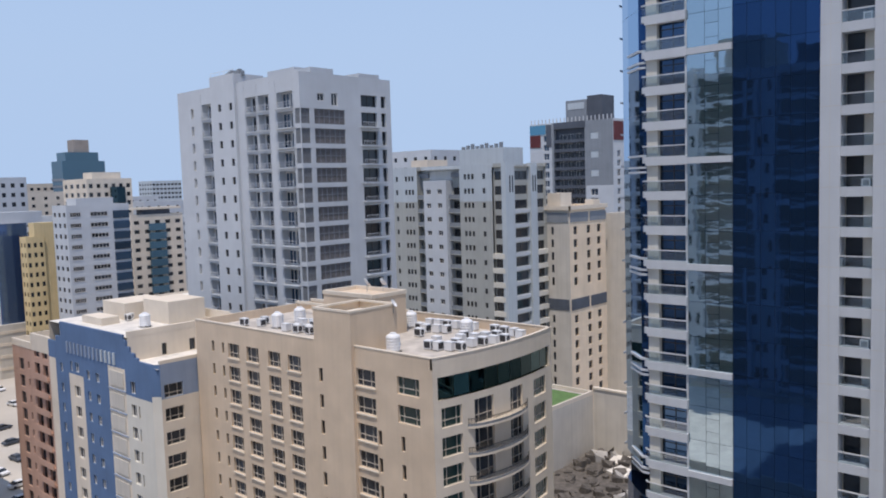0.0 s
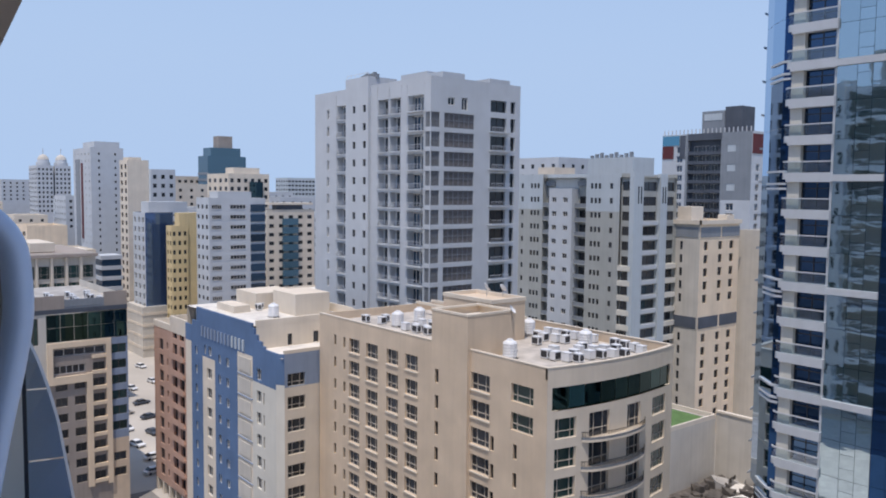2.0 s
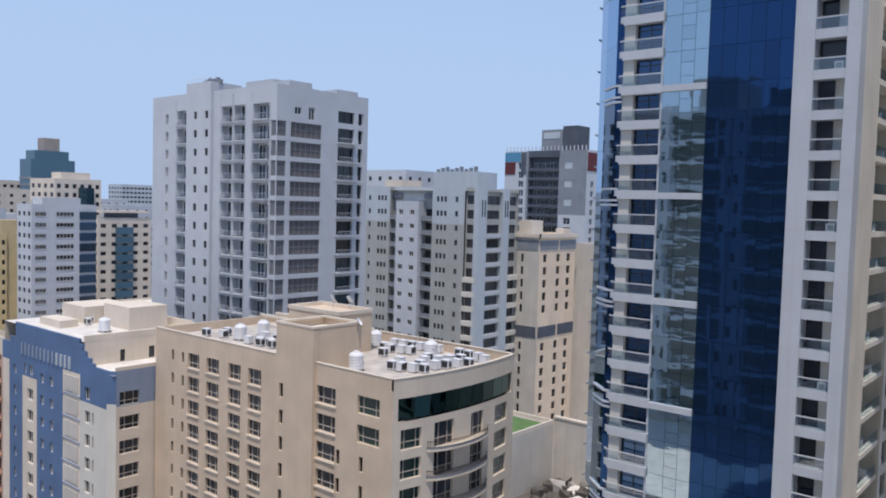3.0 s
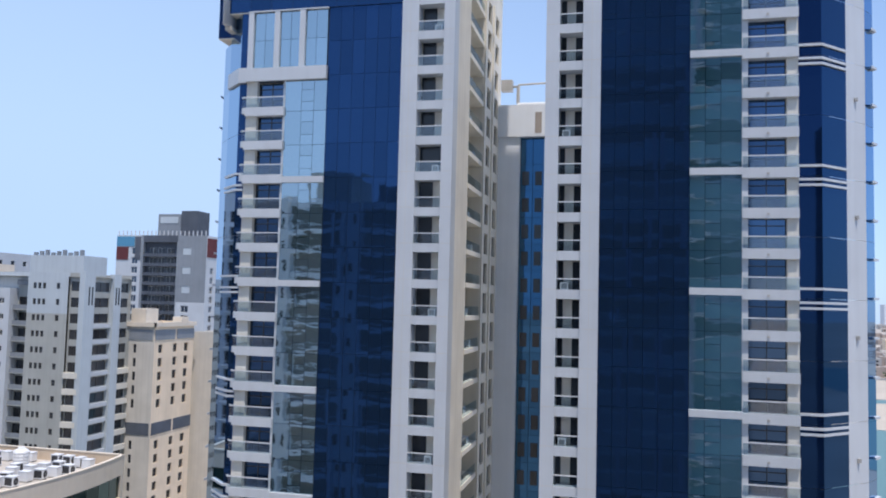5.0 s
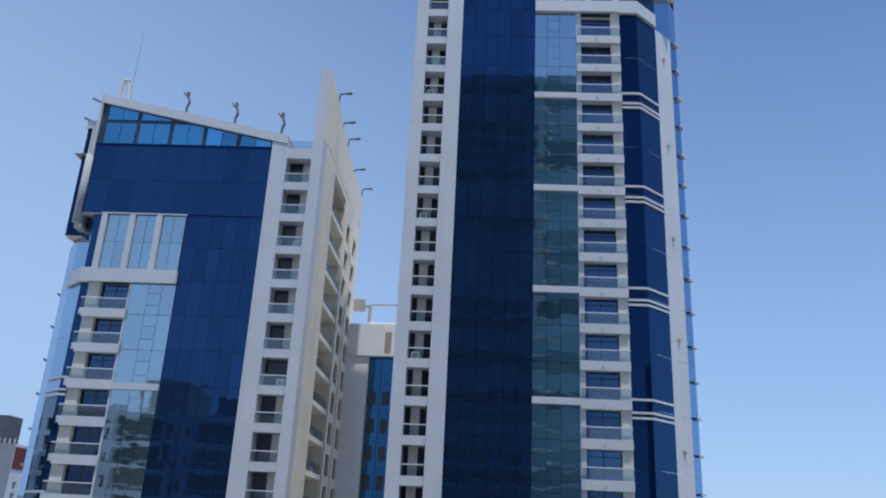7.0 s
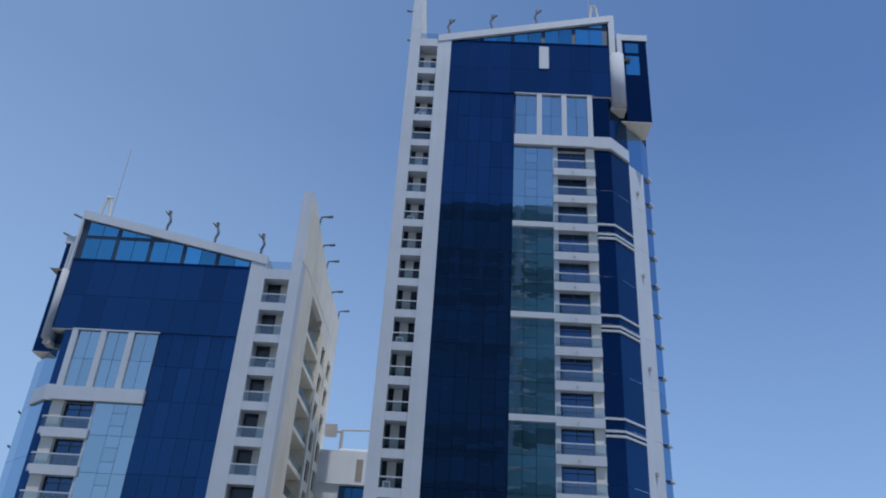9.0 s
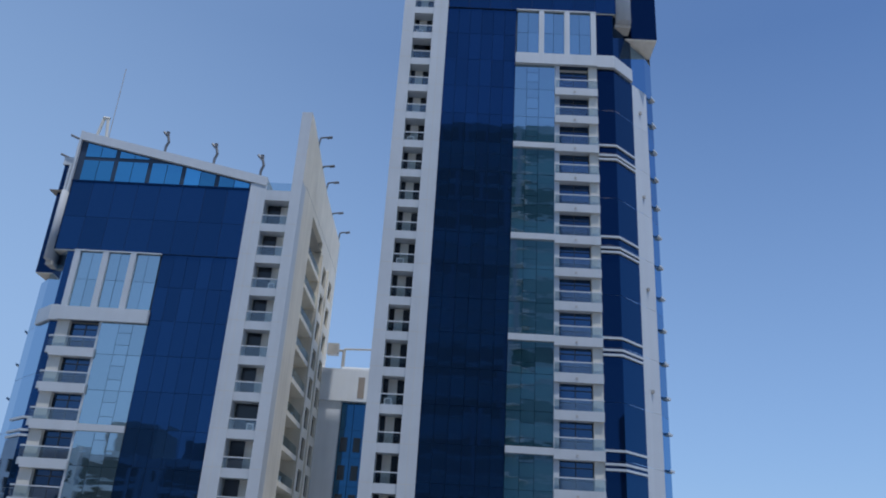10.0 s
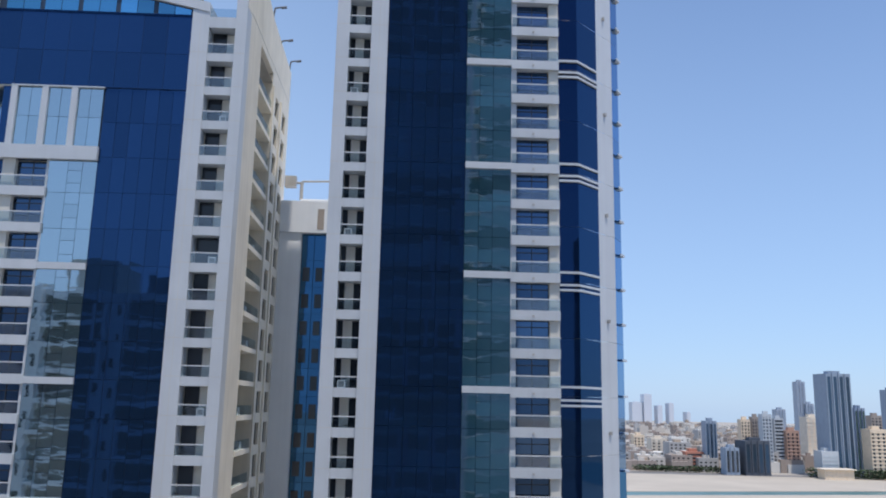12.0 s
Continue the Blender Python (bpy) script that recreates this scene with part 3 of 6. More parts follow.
roof_frame((-102.0, 77.5, 40.4), 5, 4.4, 3.0)


def dish(at, r, turn):
    t = thing("satellite_dish", at, "white satellite dish on a short roof mast", "satellite dish", "roof dishes")
    m = Mesh(); m.tube((0, 0, 0), (0, 0, 0.9), 0.05, "steel"); ob = part("mast", m, t); ob.matrix_parent_inverse = Matrix.Identity(4)
    m = Mesh(); lathe(m, [(0.0, -0.18 * r), (r * 0.5, -0.12 * r), (r * 0.85, 0.02), (r, 0.12)], "metalwhite")
    ob = part("reflector", m, t); ob.matrix_parent_inverse = Matrix.Identity(4); ob.matrix_basis = pose(0, 0, 1.2, 55, 0, turn)


dish((-78.2, 71.0, 46.1), 0.7, 150); dish((-76.4, 72.2, 46.1), 0.6, 170); dish((-69.0, 66.8, 44.6), 0.55, 120)


# ---- the white tower ----
def white_tower():
    x0, x1, y0, y1, top = -147.6, -108.6, 85.1, 106.4, 79.6
    h = thing("apartment_tower", (-128, 95, 0), "tall white rendered apartment tower with stacked balconies and lattice screens", "building")
    step, n = 3.4, 15
    rows = [(74.2 - step * i, 76.45 - step * i) for i in range(n)]
    small = [(a + 0.5, b - 0.4) for a, b in rows]
    F = Face("S", y0)
    op = grid([(-142.9, -141.9)], [(a, b - 0.3) for a, b in rows], "blue2")
    facade(h, F, x0, -139.2, 0, top, op, "white", 0.3)
    # recessed balconies: deep bays with a door at the back
    def bay(face, a, b, door, style, proud=0.25):
        m = Mesh()
        holes = [(a, b, z0 - 0.35, z1 + 0.15) for z0, z1 in rows]
        wall(m, face, a - 0.25, b + 0.25, 0, top, holes, 1.3, "white")
        m.poly([face.at(a, 0, -1.3), face.at(b, 0, -1.3), face.at(b, top, -1.3), face.at(a, top, -1.3)], "white")
        part("balcony_wall", m, h)
        for z0, z1 in rows:
            for d0, d1 in door:
                part("balcony_door", window_mesh(d1 - d0, z1 - z0 + 0.3, style), h, at=face.at((d0 + d1) / 2, z0 - 0.3, -1.26), turn=face.turn)
            r = Mesh()
            face.box(r, a - 0.1, b + 0.1, z0 - 0.55, z0 - 0.36, 0.004, proud, "white")
            face.box(r, a - 0.1, b + 0.1, z0 + 0.55, z0 + 0.62, proud - 0.08, proud, "rail")
            face.box(r, a - 0.1, b + 0.1, z0 + 0.1, z0 + 0.15, proud - 0.07, proud - 0.02, "rail")
            for i in range(3):
                q = a + (b - a) * i / 2
                face.box(r, q - 0.03, q + 0.03, z0 - 0.36, z0 + 0.55, proud - 0.06, proud - 0.02, "rail")
            part("balcony", r, h)
    bay(F, -138.9, -135.1, [(-138.4, -136.6)], "blue2")
    P = Face("S", y0 - 0.6)
    op = grid([(-132.3, -131.3), (-128.7, -127.7)], small, "slit")
    facade(h, P, -134.8, -126.9, 0, 81.3, op, "white", 0.3, "stair_wall")
    m = Mesh()
    for x in (-134.8, -126.9):
        m.poly([(x, y0 - 0.6, 0), (x, y0 + 6, 0), (x, y0 + 6, 81.3), (x, y0 - 0.6, 81.3)], "white")
    m.poly([(-134.8, y0 + 6, 79), (-126.9, y0 + 6, 79), (-126.9, y0 + 6, 81.3), (-134.8, y0 + 6, 81.3)], "white")
    m.poly([(-134.8, y0 - 0.6, 81), (-126.9, y0 - 0.6, 81), (-126.9, y0 + 6, 81), (-134.8, y0 + 6, 81)], "roof")
    part("stair_head", m, h)
    facade(h, F, -126.9, -124.7, 0, top, [], "white", 0.3)
    bay(F, -124.4, -121.2, [(-123.7, -122.0)], "door")
    bay(F, -120.6, -117.4, [(-119.9, -118.2)], "door")
    facade(h, F, -117.1, -115.4, 0, top, [], "white", 0.3)
    facade(h, F, -134.85, -134.8, 0, top, [], "white", 0.3)
    bay(F, -115.1, -110.6, [(-114.9, -112.9), (-112.7, -110.8)], "blue2", 0.6)
    srows = [(70.95 - 3.37 * i, 73.55 - 3.37 * i) for i in range(n - 1)]
    facade(h, F, -110.3, x1, 0, top, grid([(-110.1, -108.75)], srows, "screen"), "white", 0.2)
    E = Face("E", x1)
    op = grid([(85.25, 87.1)], srows, "screen") + grid([(88.1, 95.0)], srows, "screen")
    op += grid([(92.0, 93.4)], [(74.2, 76.4)], "white2") + grid([(88.9, 90.4)], [(74.9, 76.2)], "white2")
    facade(h, E, y0, 98.4, 0, top, op, "white", 0.25)
    wr = [(74.4, 76.5)] + [(70.9 - 3.37 * i, 73.4 - 3.37 * i) for i in range(n - 1)]
    facade(h, E, 98.4, y1, 0, top, grid([(98.9, 102.9)], wr, "plain") + grid([(103.9, 105.1)], wr, "slit"), "white", 0.6)
    for z0, z1 in wr[1:]:
        r = Mesh()
        E.box(r, 98.6, 103.2, z0 - 0.3, z0 - 0.1, 0.004, 0.9, "white")
        E.box(r, 98.6, 103.2, z0 + 0.65, z0 + 0.72, 0.82, 0.9, "rail")
        for i in range(9):
            s = 98.65 + i * 0.56
            E.box(r, s, s + 0.05, z0 - 0.1, z0 + 0.65, 0.84, 0.88, "rail")
        part("balcony", r, h)
    shell(h, x0, x1, y0, y1, top, "white", "NW", "roofdark", 78.6)
    for a, b, c, d, z in ((-113.5, -109.0, 88, 93, 80.6), (-124, -116, 90, 98, 81.6), (-146, -139, 88, 96, 80.3), (-113, -109, 99, 104, 80.4)):
        add_box(h, "roof_house", a, b, c, d, 78.6, z, "white")
    for i in range(7):
        add_box(h, "roof_plant", -132 + i * 0.8, -131.5 + i * 0.8, 86.2, 86.9, 81, 81.9 + 0.2 * (i % 3), "grey")
    m = Mesh()
    m.tube((-134.6, 84.7, 82.0), (-127, 84.7, 82.0), 0.04, "rail")
    for i in range(6):
        m.tube((-134.6 + i * 1.5, 84.7, 81.3), (-134.6 + i * 1.5, 84.7, 82.0), 0.03, "rail")
    part("roof_rail", m, h)


white_tower()


# ---- the grey-green tower block ----
def sage_block():
    x0, x1, y0, y1, top, split = -153.5, -116.0, 150.5, 167.4, 64.5, 55.5
    h = thing("apartment_block", (-135, 158, 0), "grey-green and pale blue apartment block with white window bays", "building")
    step, n = 3.5, 13
    rows = [(53.9 + 7 - step * i, 55.2 + 7 - step * i) for i in range(n + 2)]
    F = Face("S", y0)
    def two(face, a, b, cols, style, mat="sage"):
        op = grid(cols, [r for r in rows if r[1] < top - 0.5], style)
        up = [o for o in op if o[2] > split]; lo = [o for o in op if o[3] < split]
        facade(h, face, a, b, split, top, up, "paleblue", 0.25)
        facade(h, face, a, b, 0, split, lo, mat, 0.25)
    two(F, x0, -144.8, [(-152.6, -151.8), (-149.2, -148.4), (-148.0, -147.2), (-146.8, -146.0)], "slit")
    two(F, -130.2, -119.9, [(-128.8, -128.0), (-127.6, -126.8), (-126.4, -125.6), (-122.9, -122.0)], "slit")
    # dark recesses with balconies, and the white bay between them
    for a, b in ((-144.8, -141.7), (-134.0, -130.2)):
        R = Face("S", y0 + 1.6)
        facade(h, R, a, b, 0, 62.0, grid([(a + 0.4, b - 0.4)], [(r0 - 0.6, r1 + 0.3) for r0, r1 in rows if r1 < 61], "plain"), "sage", 0.2, "recess_wall")
        for r0, r1 in rows:
            if r1 < 61:
                m = Mesh(); m.box(a, b, y0 + 0.1, y0 + 1.59, r0 - 1.3, r0 - 1.1, "sage"); m.box(a, b, y0 + 0.1, y0 + 0.2, r0 - 1.1, r0 - 0.15, "grey"); part("balcony", m, h)
        add_box(h, "recess_wall", a, b, y0 + 1.55, y0 + 1.75, 62.0, 64.5, "paleblue"); add_box(h, "cornice", a, b, y0 + 1.1, y0 + 1.54, 61.6, 62.8, "grey")
    W = Face("S", y0 - 0.9)
    facade(h, W, -141.7, -134.0, 0, 60.9, grid([(-140.7, -139.2), (-136.9, -135.4)], [r for r in rows if r[1] < 60], "white2"), "white", 0.25, "bay_wall")
    m = Mesh()
    for x in (-141.7, -134.0):
        m.poly([(x, y0 - 0.9, 0), (x, y0 + 1.6, 0), (x, y0 + 1.6, 60.9), (x, y0 - 0.9, 60.9)], "white")
    m.poly([(-141.7, y0 - 0.9, 60.9), (-134, y0 - 0.9, 60.9), (-134, y0 + 1.6, 60.9), (-141.7, y0 + 1.6, 60.9)], "roof")
    for x in (-144.8, -130.2):
        m.poly([(x, y0, 0), (x, y0 + 1.6, 0), (x, y0 + 1.6, top), (x, y0, top)], "sage")
    part("bay_side", m, h)
    add_box(h, "upper_wall", -141.7, -134.0, y0 + 1.55, y0 + 1.75, 60.9, 64.5, "paleblue")
    # corner: stacked balconies, tall white piers
    C = Face("S", y0 + 0.5); E = Face("E", x1); E2 = Face("E", x1 - 0.6)
    def corner(face, a, b, ztop, balcony=True):
        facade(h, face, a, b, 0, ztop, grid([(a + 0.4, b - 0.4)], [(r0 - 0.4, r1 + 0.4) for r0, r1 in rows if r1 < ztop - 1], "plain"), "sage", 0.2, "recess_wall")
        if balcony:
            for r0, r1 in rows:
                if r1 < 48:
                    m = Mesh(); face.box(m, a, b, r0 - 1.7, r0 - 0.5, 0.004, 0.9, "ivorywhite"); part("balcony", m, h)
    corner(C, -119.9, x1 - 0.3, top)
    for a, b in ((151.0, 153.8), (160.4, 163.0)):
        m = Mesh(); E.box(m, a, b, 0, top, -0.8, 0.35, "paleblue")
        for q in (0.25, 0.62):
            s = a + (b - a) * q
            E.box(m, s, s + 0.5, 57.5, 61.5, 0.35, 0.36, "glass")
        part("pier", m, h)
    corner(E2, 153.8, 160.4, 64.0, False)
    corner(E2, 163.0, y1, 64.0)
    for r0, r1 in rows:
        if r1 < 56:
            m = Mesh(); E2.box(m, 153.85, 160.35, r0 - 1.5, r0 - 0.6, 0.004, 0.5, "white"); part("balcony", m, h)
    m = Mesh()
    m.box(-116.9, -115.6, y0 - 0.3, y0 + 0.5, 0, top + 0.4, "paleblue")
    part("corner_pier", m, h)
    shell(h, x0, x1, y0, y1, top, "sage", "NW", "roofdark", 63.6)
    add_box(h, "roof_house", -133, -119, 154, 162, 63.6, 68.4, "paleblue"); add_box(h, "roof_house", -152, -146, 156, 164, 63.6, 66.5, "cream_light")
    for i in range(9):
        add_box(h, "roof_plant", -132.6 + i * 1.5, -131.9 + i * 1.5, 154.5, 155.2, 68.4, 69.1 + 0.3 * (i % 3), "grey")


sage_block()


# ---- the tan block with the dark band, and the slab behind it ----
def tan_block():
    x0, x1, y0, y1, top = -118.5, -109.4, 167.6, 184.8, 53.6
    h = thing("apartment_block", (-114, 176, 0), "tan apartment block with a dark band of cladding", "building")
    rows = [(46.4 - 3.2 * i, 48.4 - 3.2 * i) for i in range(14)]
    rows = [r for r in rows if r[1] < 27 or r[0] > 30.6]
    E = Face("E", x1); F = Face("S", y0)
    facade(h, E, y0, y1, 0, top, grid([(169.4, 171.1), (175.6, 177.3), (180.5, 182.3)], rows, "plain"), "tan", 0.35)
    # the greyer render here puts this wall's shade into its colour
    facade(h, F, x0, x1, 0, top, grid([(-114.9, -114.1)], rows, "slit"), "greybeige", 0.3)
    for z0, z1 in ((27.4, 30.2), (49.5, 51.9)):
        for f, a, b in ((E, y0 + 0.3, 176.2), (E, 177.0, y1), (F, x0, x1 - 0.4)):
            m = Mesh(); f.box(m, a, b, z0, z1, 0.01, 0.12, "grey" if z1 > 40 else "charcoal"); part("band", m, h)
    for f, a, b in ((E, y0 - 0.5, y1 + 0.4), (F, x0, x1 + 0.5)):
        m = Mesh(); f.box(m, a, b, top - 1.0, top, 0.13, 0.5, "cream_light"); part("cornice", m, h)
    shell(h, x0, x1, y0, y1, top, "tan", "NW", "roof", top - 0.8)
    add_box(h, "roof_house", -117.5, -113.5, 170, 175, top - 0.8, top + 3.2, "cream_light"); add_box(h, "roof_house", -112.6, -110, 180, 183, top - 0.8, top + 1.2, "cream_light")
    s = thing("apartment_slab", (-105, 192, 0), "plain pale beige end wall of an apartment slab", "building")
    F = Face("S", 188.0)
    facade(s, F, -111.5, -100.5, 0, 50.9, grid([(-104.6, -103.9)], [(46 - 3.3 * i, 47.2 - 3.3 * i) for i in range(12)], "slit"), "greybeige", 0.3)
    shell(s, -111.5, -100.5, 188.0, 205, 50.9, "greybeige", "NWE", "roof", 50.0)


tan_block()


# ---- the charcoal hotel tower behind ----
def dark_tower():
    x0, x1, y0, y1, top = -165.3, -132.6, 229.4, 241.0, 79.4
    h = thing("hotel_tower", (-149, 235, 0), "charcoal and grey hotel tower with maroon corner panels", "building")
    step = 3.07
    rows = [(73.2 - step * i, 75.4 - step * i) for i in range(20)]
    F = Face("S", y0); E = Face("E", x1)
    facade(h, F, x0, -156.2, 0, top, grid([(-159.6, -157.4)], rows, "blue2"), "white", 0.3)
    facade(h, F, -142.9, x1, 58, top, grid([(-141.0, -138.0)], [r for r in rows[::2] if r[0] > 59], "paleblue_panel"), "grey", 0.1)
    facade(h, F, -142.9, x1, 0, 58, grid([(-141.0, -138.4)], [r for r in rows if r[1] < 57], "blue2"), "white", 0.3)
    R = Face("S", y0 + 1.5)
    facade(h, R, -156.2, -142.9, 0, top - 2, grid([(-154.0, -151.4), (-150.9, -148.3), (-147.6, -145.0)], rows, "white2"), "charcoal", 0.2, "recess_wall")
    for r0, r1 in rows:
        m = Mesh(); m.box(-155.4, -143.2, y0 + 0.05, y0 + 1.49, r0 - 0.7, r0 - 0.45, "charcoal"); m.box(-155.4, -143.2, y0 + 0.05, y0 + 0.12, r0 - 0.45, r0 + 0.4, "charcoal"); part("balcony", m, h)
    m = Mesh(); m.box(-156.2, -155.4, y0 - 0.02, y0 + 1.5, 0, top, "grey"); m.box(-155.4, -142.9, y0, y0 + 1.5, top - 2.2, top, "charcoal"); m.box(-143.2, -142.9, y0, y0 + 1.5, 0, top - 2.2, "grey"); part("pier", m, h)
    for a, b, c, d, mt in ((-165.2, -158.6, 75.8, 79.0, "teal"), (-165.2, -160.8, 71.4, 75.6, "red"), (-158.4, -156.3, 71.4, 79.0, "charcoal")):
        m = Mesh(); F.box(m, a, b, c, d, 0.01, 0.15, mt); part("panel", m, h)
    facade(h, E, y0, y1, 0, top, grid([(232.0, 234.0), (236.5, 238.5)], [r for r in rows if r[1] < 72], "blue2"), "white", 0.3)
    m = Mesh(); E.box(m, y0 + 0.3, y1, 72.5, 78.6, 0.01, 0.15, "red"); part("panel", m, h)
    shell(h, x0, x1, y0, y1, top, "grey", "NW", "roofdark", 78.6)
    m = Mesh(); m.box(-151.4, -143.4, 231, 239, 78.6, 86.5, "grey"); m.box(-143.4, -137.6, 231.5, 239, 78.6, 87.6, "charcoal"); m.box(-150.6, -144.2, 230.9, 231, 83.5, 85.6, "paleblue"); part("plant_screen", m, h)
    for i in range(22):
        m = Mesh(); x = x0 + 0.4 + i * 1.5; m.box(x, x + 0.25, y0 + 0.2, y0 + 0.45, 79.4, 80.9, "rail"); part("roof_post", m, h)


STYLES["paleblue_panel"] = ("grey", "paleblue", (), (), 0.05)
dark_tower()


# ---- the low walls round the empty plot, with the green roof ----
def plot_walls():
    h = thing("low_building", (-102, 133, 0), "low grey-white building with a green turf roof terrace", "building")
    m = Mesh(); m.poly([(-92, 100, 0), (-92, 149, 0), (-92, 149, 12.9), (-92, 100, 12.9)], "greybeige"); m.poly([(-118, 100, 0), (-92, 100, 0), (-92, 100, 12.9), (-118, 100, 12.9)], "greybeige"); part("wall", m, h)
    parapet(h, -118, -92, 100, 149, 12.9, 13.8, "cream_light", 0.4)
    m = Mesh(); m.poly([(-118, 100, 12.9), (-92, 100, 12.9), (-92, 149, 12.9), (-118, 149, 12.9)], "roofdark"); part("roof", m, h)
    m = Mesh(); m.box(-106, -93.5, 135.5, 147.5, 12.9, 13.0, "turf"); part("turf", m, h)
    w = thing("boundary_wall", (-76, 150, 0), "tall plain pale rendered wall beside the empty plot", "wall")
    m = Mesh(); m.box(-92, -44, 149.2, 149.8, 0, 14.2, "greybeige"); part("wall_face", m, w)
    m = Mesh(); m.box(-92, -44, 149.0, 150.0, 14.2, 14.6, "cream_light"); part("coping", m, w)
    r = random.Random(9)
    m = Mesh()
    for i in range(260):
        x, y = r.uniform(-91, -46), r.uniform(119, 148.5)
        s = r.uniform(0.3, 1.6) * (1.5 if y > 138 else 1)
        pl = [(x + s * math.cos(k * 1.05 + r.uniform(0, .5)) * r.uniform(.6, 1), y + s * math.sin(k * 1.05 + r.uniform(0, .5)) * r.uniform(.6, 1)) for k in range(6)]
        m.prism(pl, 0.05, [r.uniform(0.2, 1.0) * s for _ in range(6)], r.choice(("rubble", "rubble", "rubble", "rubble", "rubble", "roofdark")))
    ob = part("rubble", m); tagged(ob, "heaps of dark rubble and broken concrete on the plot", "rubble", kind="stuff")
    for x, y, z, t in ((-83, 146, 1.2, 10), (-76, 142, 0.8, 50), (-80, 140, 0.9, -20)):
        b = thing("concrete_slab", (x, y, 0.1), "broken pale concrete slab lying on rubble", "slab", "broken slabs")
        m = Mesh(); m.prism([(-3, -1.6), (2.6, -1.9), (3.1, 1.4), (-2.4, 1.8)], [0.0, 0.2, 0.9, 0.6], [0.5, 0.7, 1.4, 1.1], "roof")
        ob = part("slab", m, b); ob.matrix_parent_inverse = Matrix.Identity(4); b.matrix_basis = pose(x, y, 0.1, 0, 0, t)


plot_walls()


# ---- the blue building and its brown neighbour ----
def blue_building():
    y0 = 53.9
    h = thing("apartment_building", (-122, 60, 0), "blue and cream apartment building with stepped blue gable front", "building")
    step = 3.38
    F = Face("S", y0)
    rows = [(27.6 + step - step * i, 29.4 + step - step * i) for i in range(10)]
    low = [r for r in rows if r[1] < 31]
    slits = lambda a, b: grid([(a, b)], [(r0, r1 - 0.3) for r0, r1 in rows if r1 < 34.4], "blue2")
    facade(h, F, -139.7, -137.0, 0, 33.0, [], "cream_light", 0.3)
    facade(h, F, -139.7, -137.0, 33.0, 35.4, [], "bluepaint", 0.3)
    facade(h, F, -137.0, -132.0, 0, 35.4, slits(-135.3, -134.3), "bluepaint", 0.3)
    facade(h, F, -132.0, -126.8, 0, 31.2, grid([(-130.2, -128.2)], [r for r in rows if r[1] < 31], "white2"), "cream_light", 0.3)
    facade(h, F, -132.0, -126.8, 31.2, 35.4, grid([(-131.4, -130.6), (-129.6, -128.2)], [(31.6, 33.2)], "blue2"), "bluepaint", 0.3)
    facade(h, F, -126.8, -118.0, 0, 35.4, slits(-125.5, -124.4) + slits(-122.4, -121.2), "bluepaint", 0.3)
    facade(h, F, -118.0, -112.6, 0, 34.3, [], "cream_light", 0.3)
    facade(h, F, -118.0, -112.6, 34.3, 35.4, [], "bluepaint", 0.3)
    facade(h, F, -112.6, -104.9, 0, 30.6, grid([(-111.2, -109.7)], low, "white2") + grid([(-109.0, -108.6)], low, "slit"), "ivorywhite", 0.3)
    facade(h, F, -112.6, -104.9, 30.6, 35.4, grid([(-111.2, -109.7)], [(30.98, 32.78)], "white2"), "bluepaint", 0.3)
    # stepped gable
    m = Mesh()
    for a, b, z in ((-139.7, -136.6, 35.9), (-136.6, -134.6, 36.9), (-134.6, -112.9, 39.4), (-112.9, -112.0, 38.7), (-112.0, -111.0, 37.8), (-111.0, -109.6, 37.0), (-109.6, -108.6, 36.4), (-108.6, -104.9, 36.0)):
        m.box(a, b, y0, y0 + 0.35, 35.4, z, "bluepaint")
    part("gable", m, h)
    for i in range(13):
        m = Mesh(); x = -132.2 + i * 1.35
        m.box(x, x + 0.5, y0 - 0.18, y0 - 0.004, 34.6, 36.4, "slate" if i < 9 else "paleblue"); part("fin", m, h)
    for i in range(8):
        z = 31.0 - i * step
        m = Mesh(); m.box(-118.0, -112.6, y0 - 0.16, y0 - 0.004, z - 0.12, z + 0.02, "slate"); part("sill", m, h)
        m = Mesh(); m.box(-117.4, -113.2, y0 - 0.12, y0 - 0.004, z + 0.5, z + 2.7, "greybeige"); part("louvre_panel", m, h)
    # the cut corner and the narrow side
    cut = Mesh()
    for z0, z1, mt in ((0, 31.4, "ivorywhite"), (31.4, 36.0, "bluepaint")):
        cut.poly([(-104.9, y0, z0), (-103.8, y0 + 0.8, z0), (-103.8, y0 + 0.8, z1), (-104.9, y0, z1)], mt)
    part("corner_wall", cut, h)
    E = Face("E", -103.8)
    er = [(31.2 - 0.1 - 3.43 * i, 33.0 - 3.43 * i) for i in range(9)]
    facade(h, E, y0 + 0.8, 72, 31.2 - 0.2, 36.0, grid([(55.2, 58.1)], er[:1], "cream"), "slate", 0.3)
    facade(h, E, y0 + 0.8, 72, 0, 31.0, grid([(55.2, 58.1)], er[1:], "cream"), "cream_light", 0.3)
    shell(h, -112.0, -103.8, y0 + 0.35, 72, 36.0, "cream_light", "", "roof", 35.4)
    # higher block behind
    E2 = Face("E", -112.0)
    facade(h, E2, y0 + 0.35, 72, 35.4, 39.0, grid([(59.6, 60.4), (64.2, 65.2)], [(35.5, 37.3)], "slit"), "cream_light", 0.3)
    shell(h, -139.7, -112.0, y0 + 0.35, 72, 39.0, "cream_light", "NW", "roof", 39.0)
    m = Mesh()
    m.box(-112.35, -111.98, y0 + 0.36, 71.69, 39.0, 39.9, "cream_light"); m.box(-139.7, -112.35, 71.7, 72, 39.0, 40.4, "cream_light")
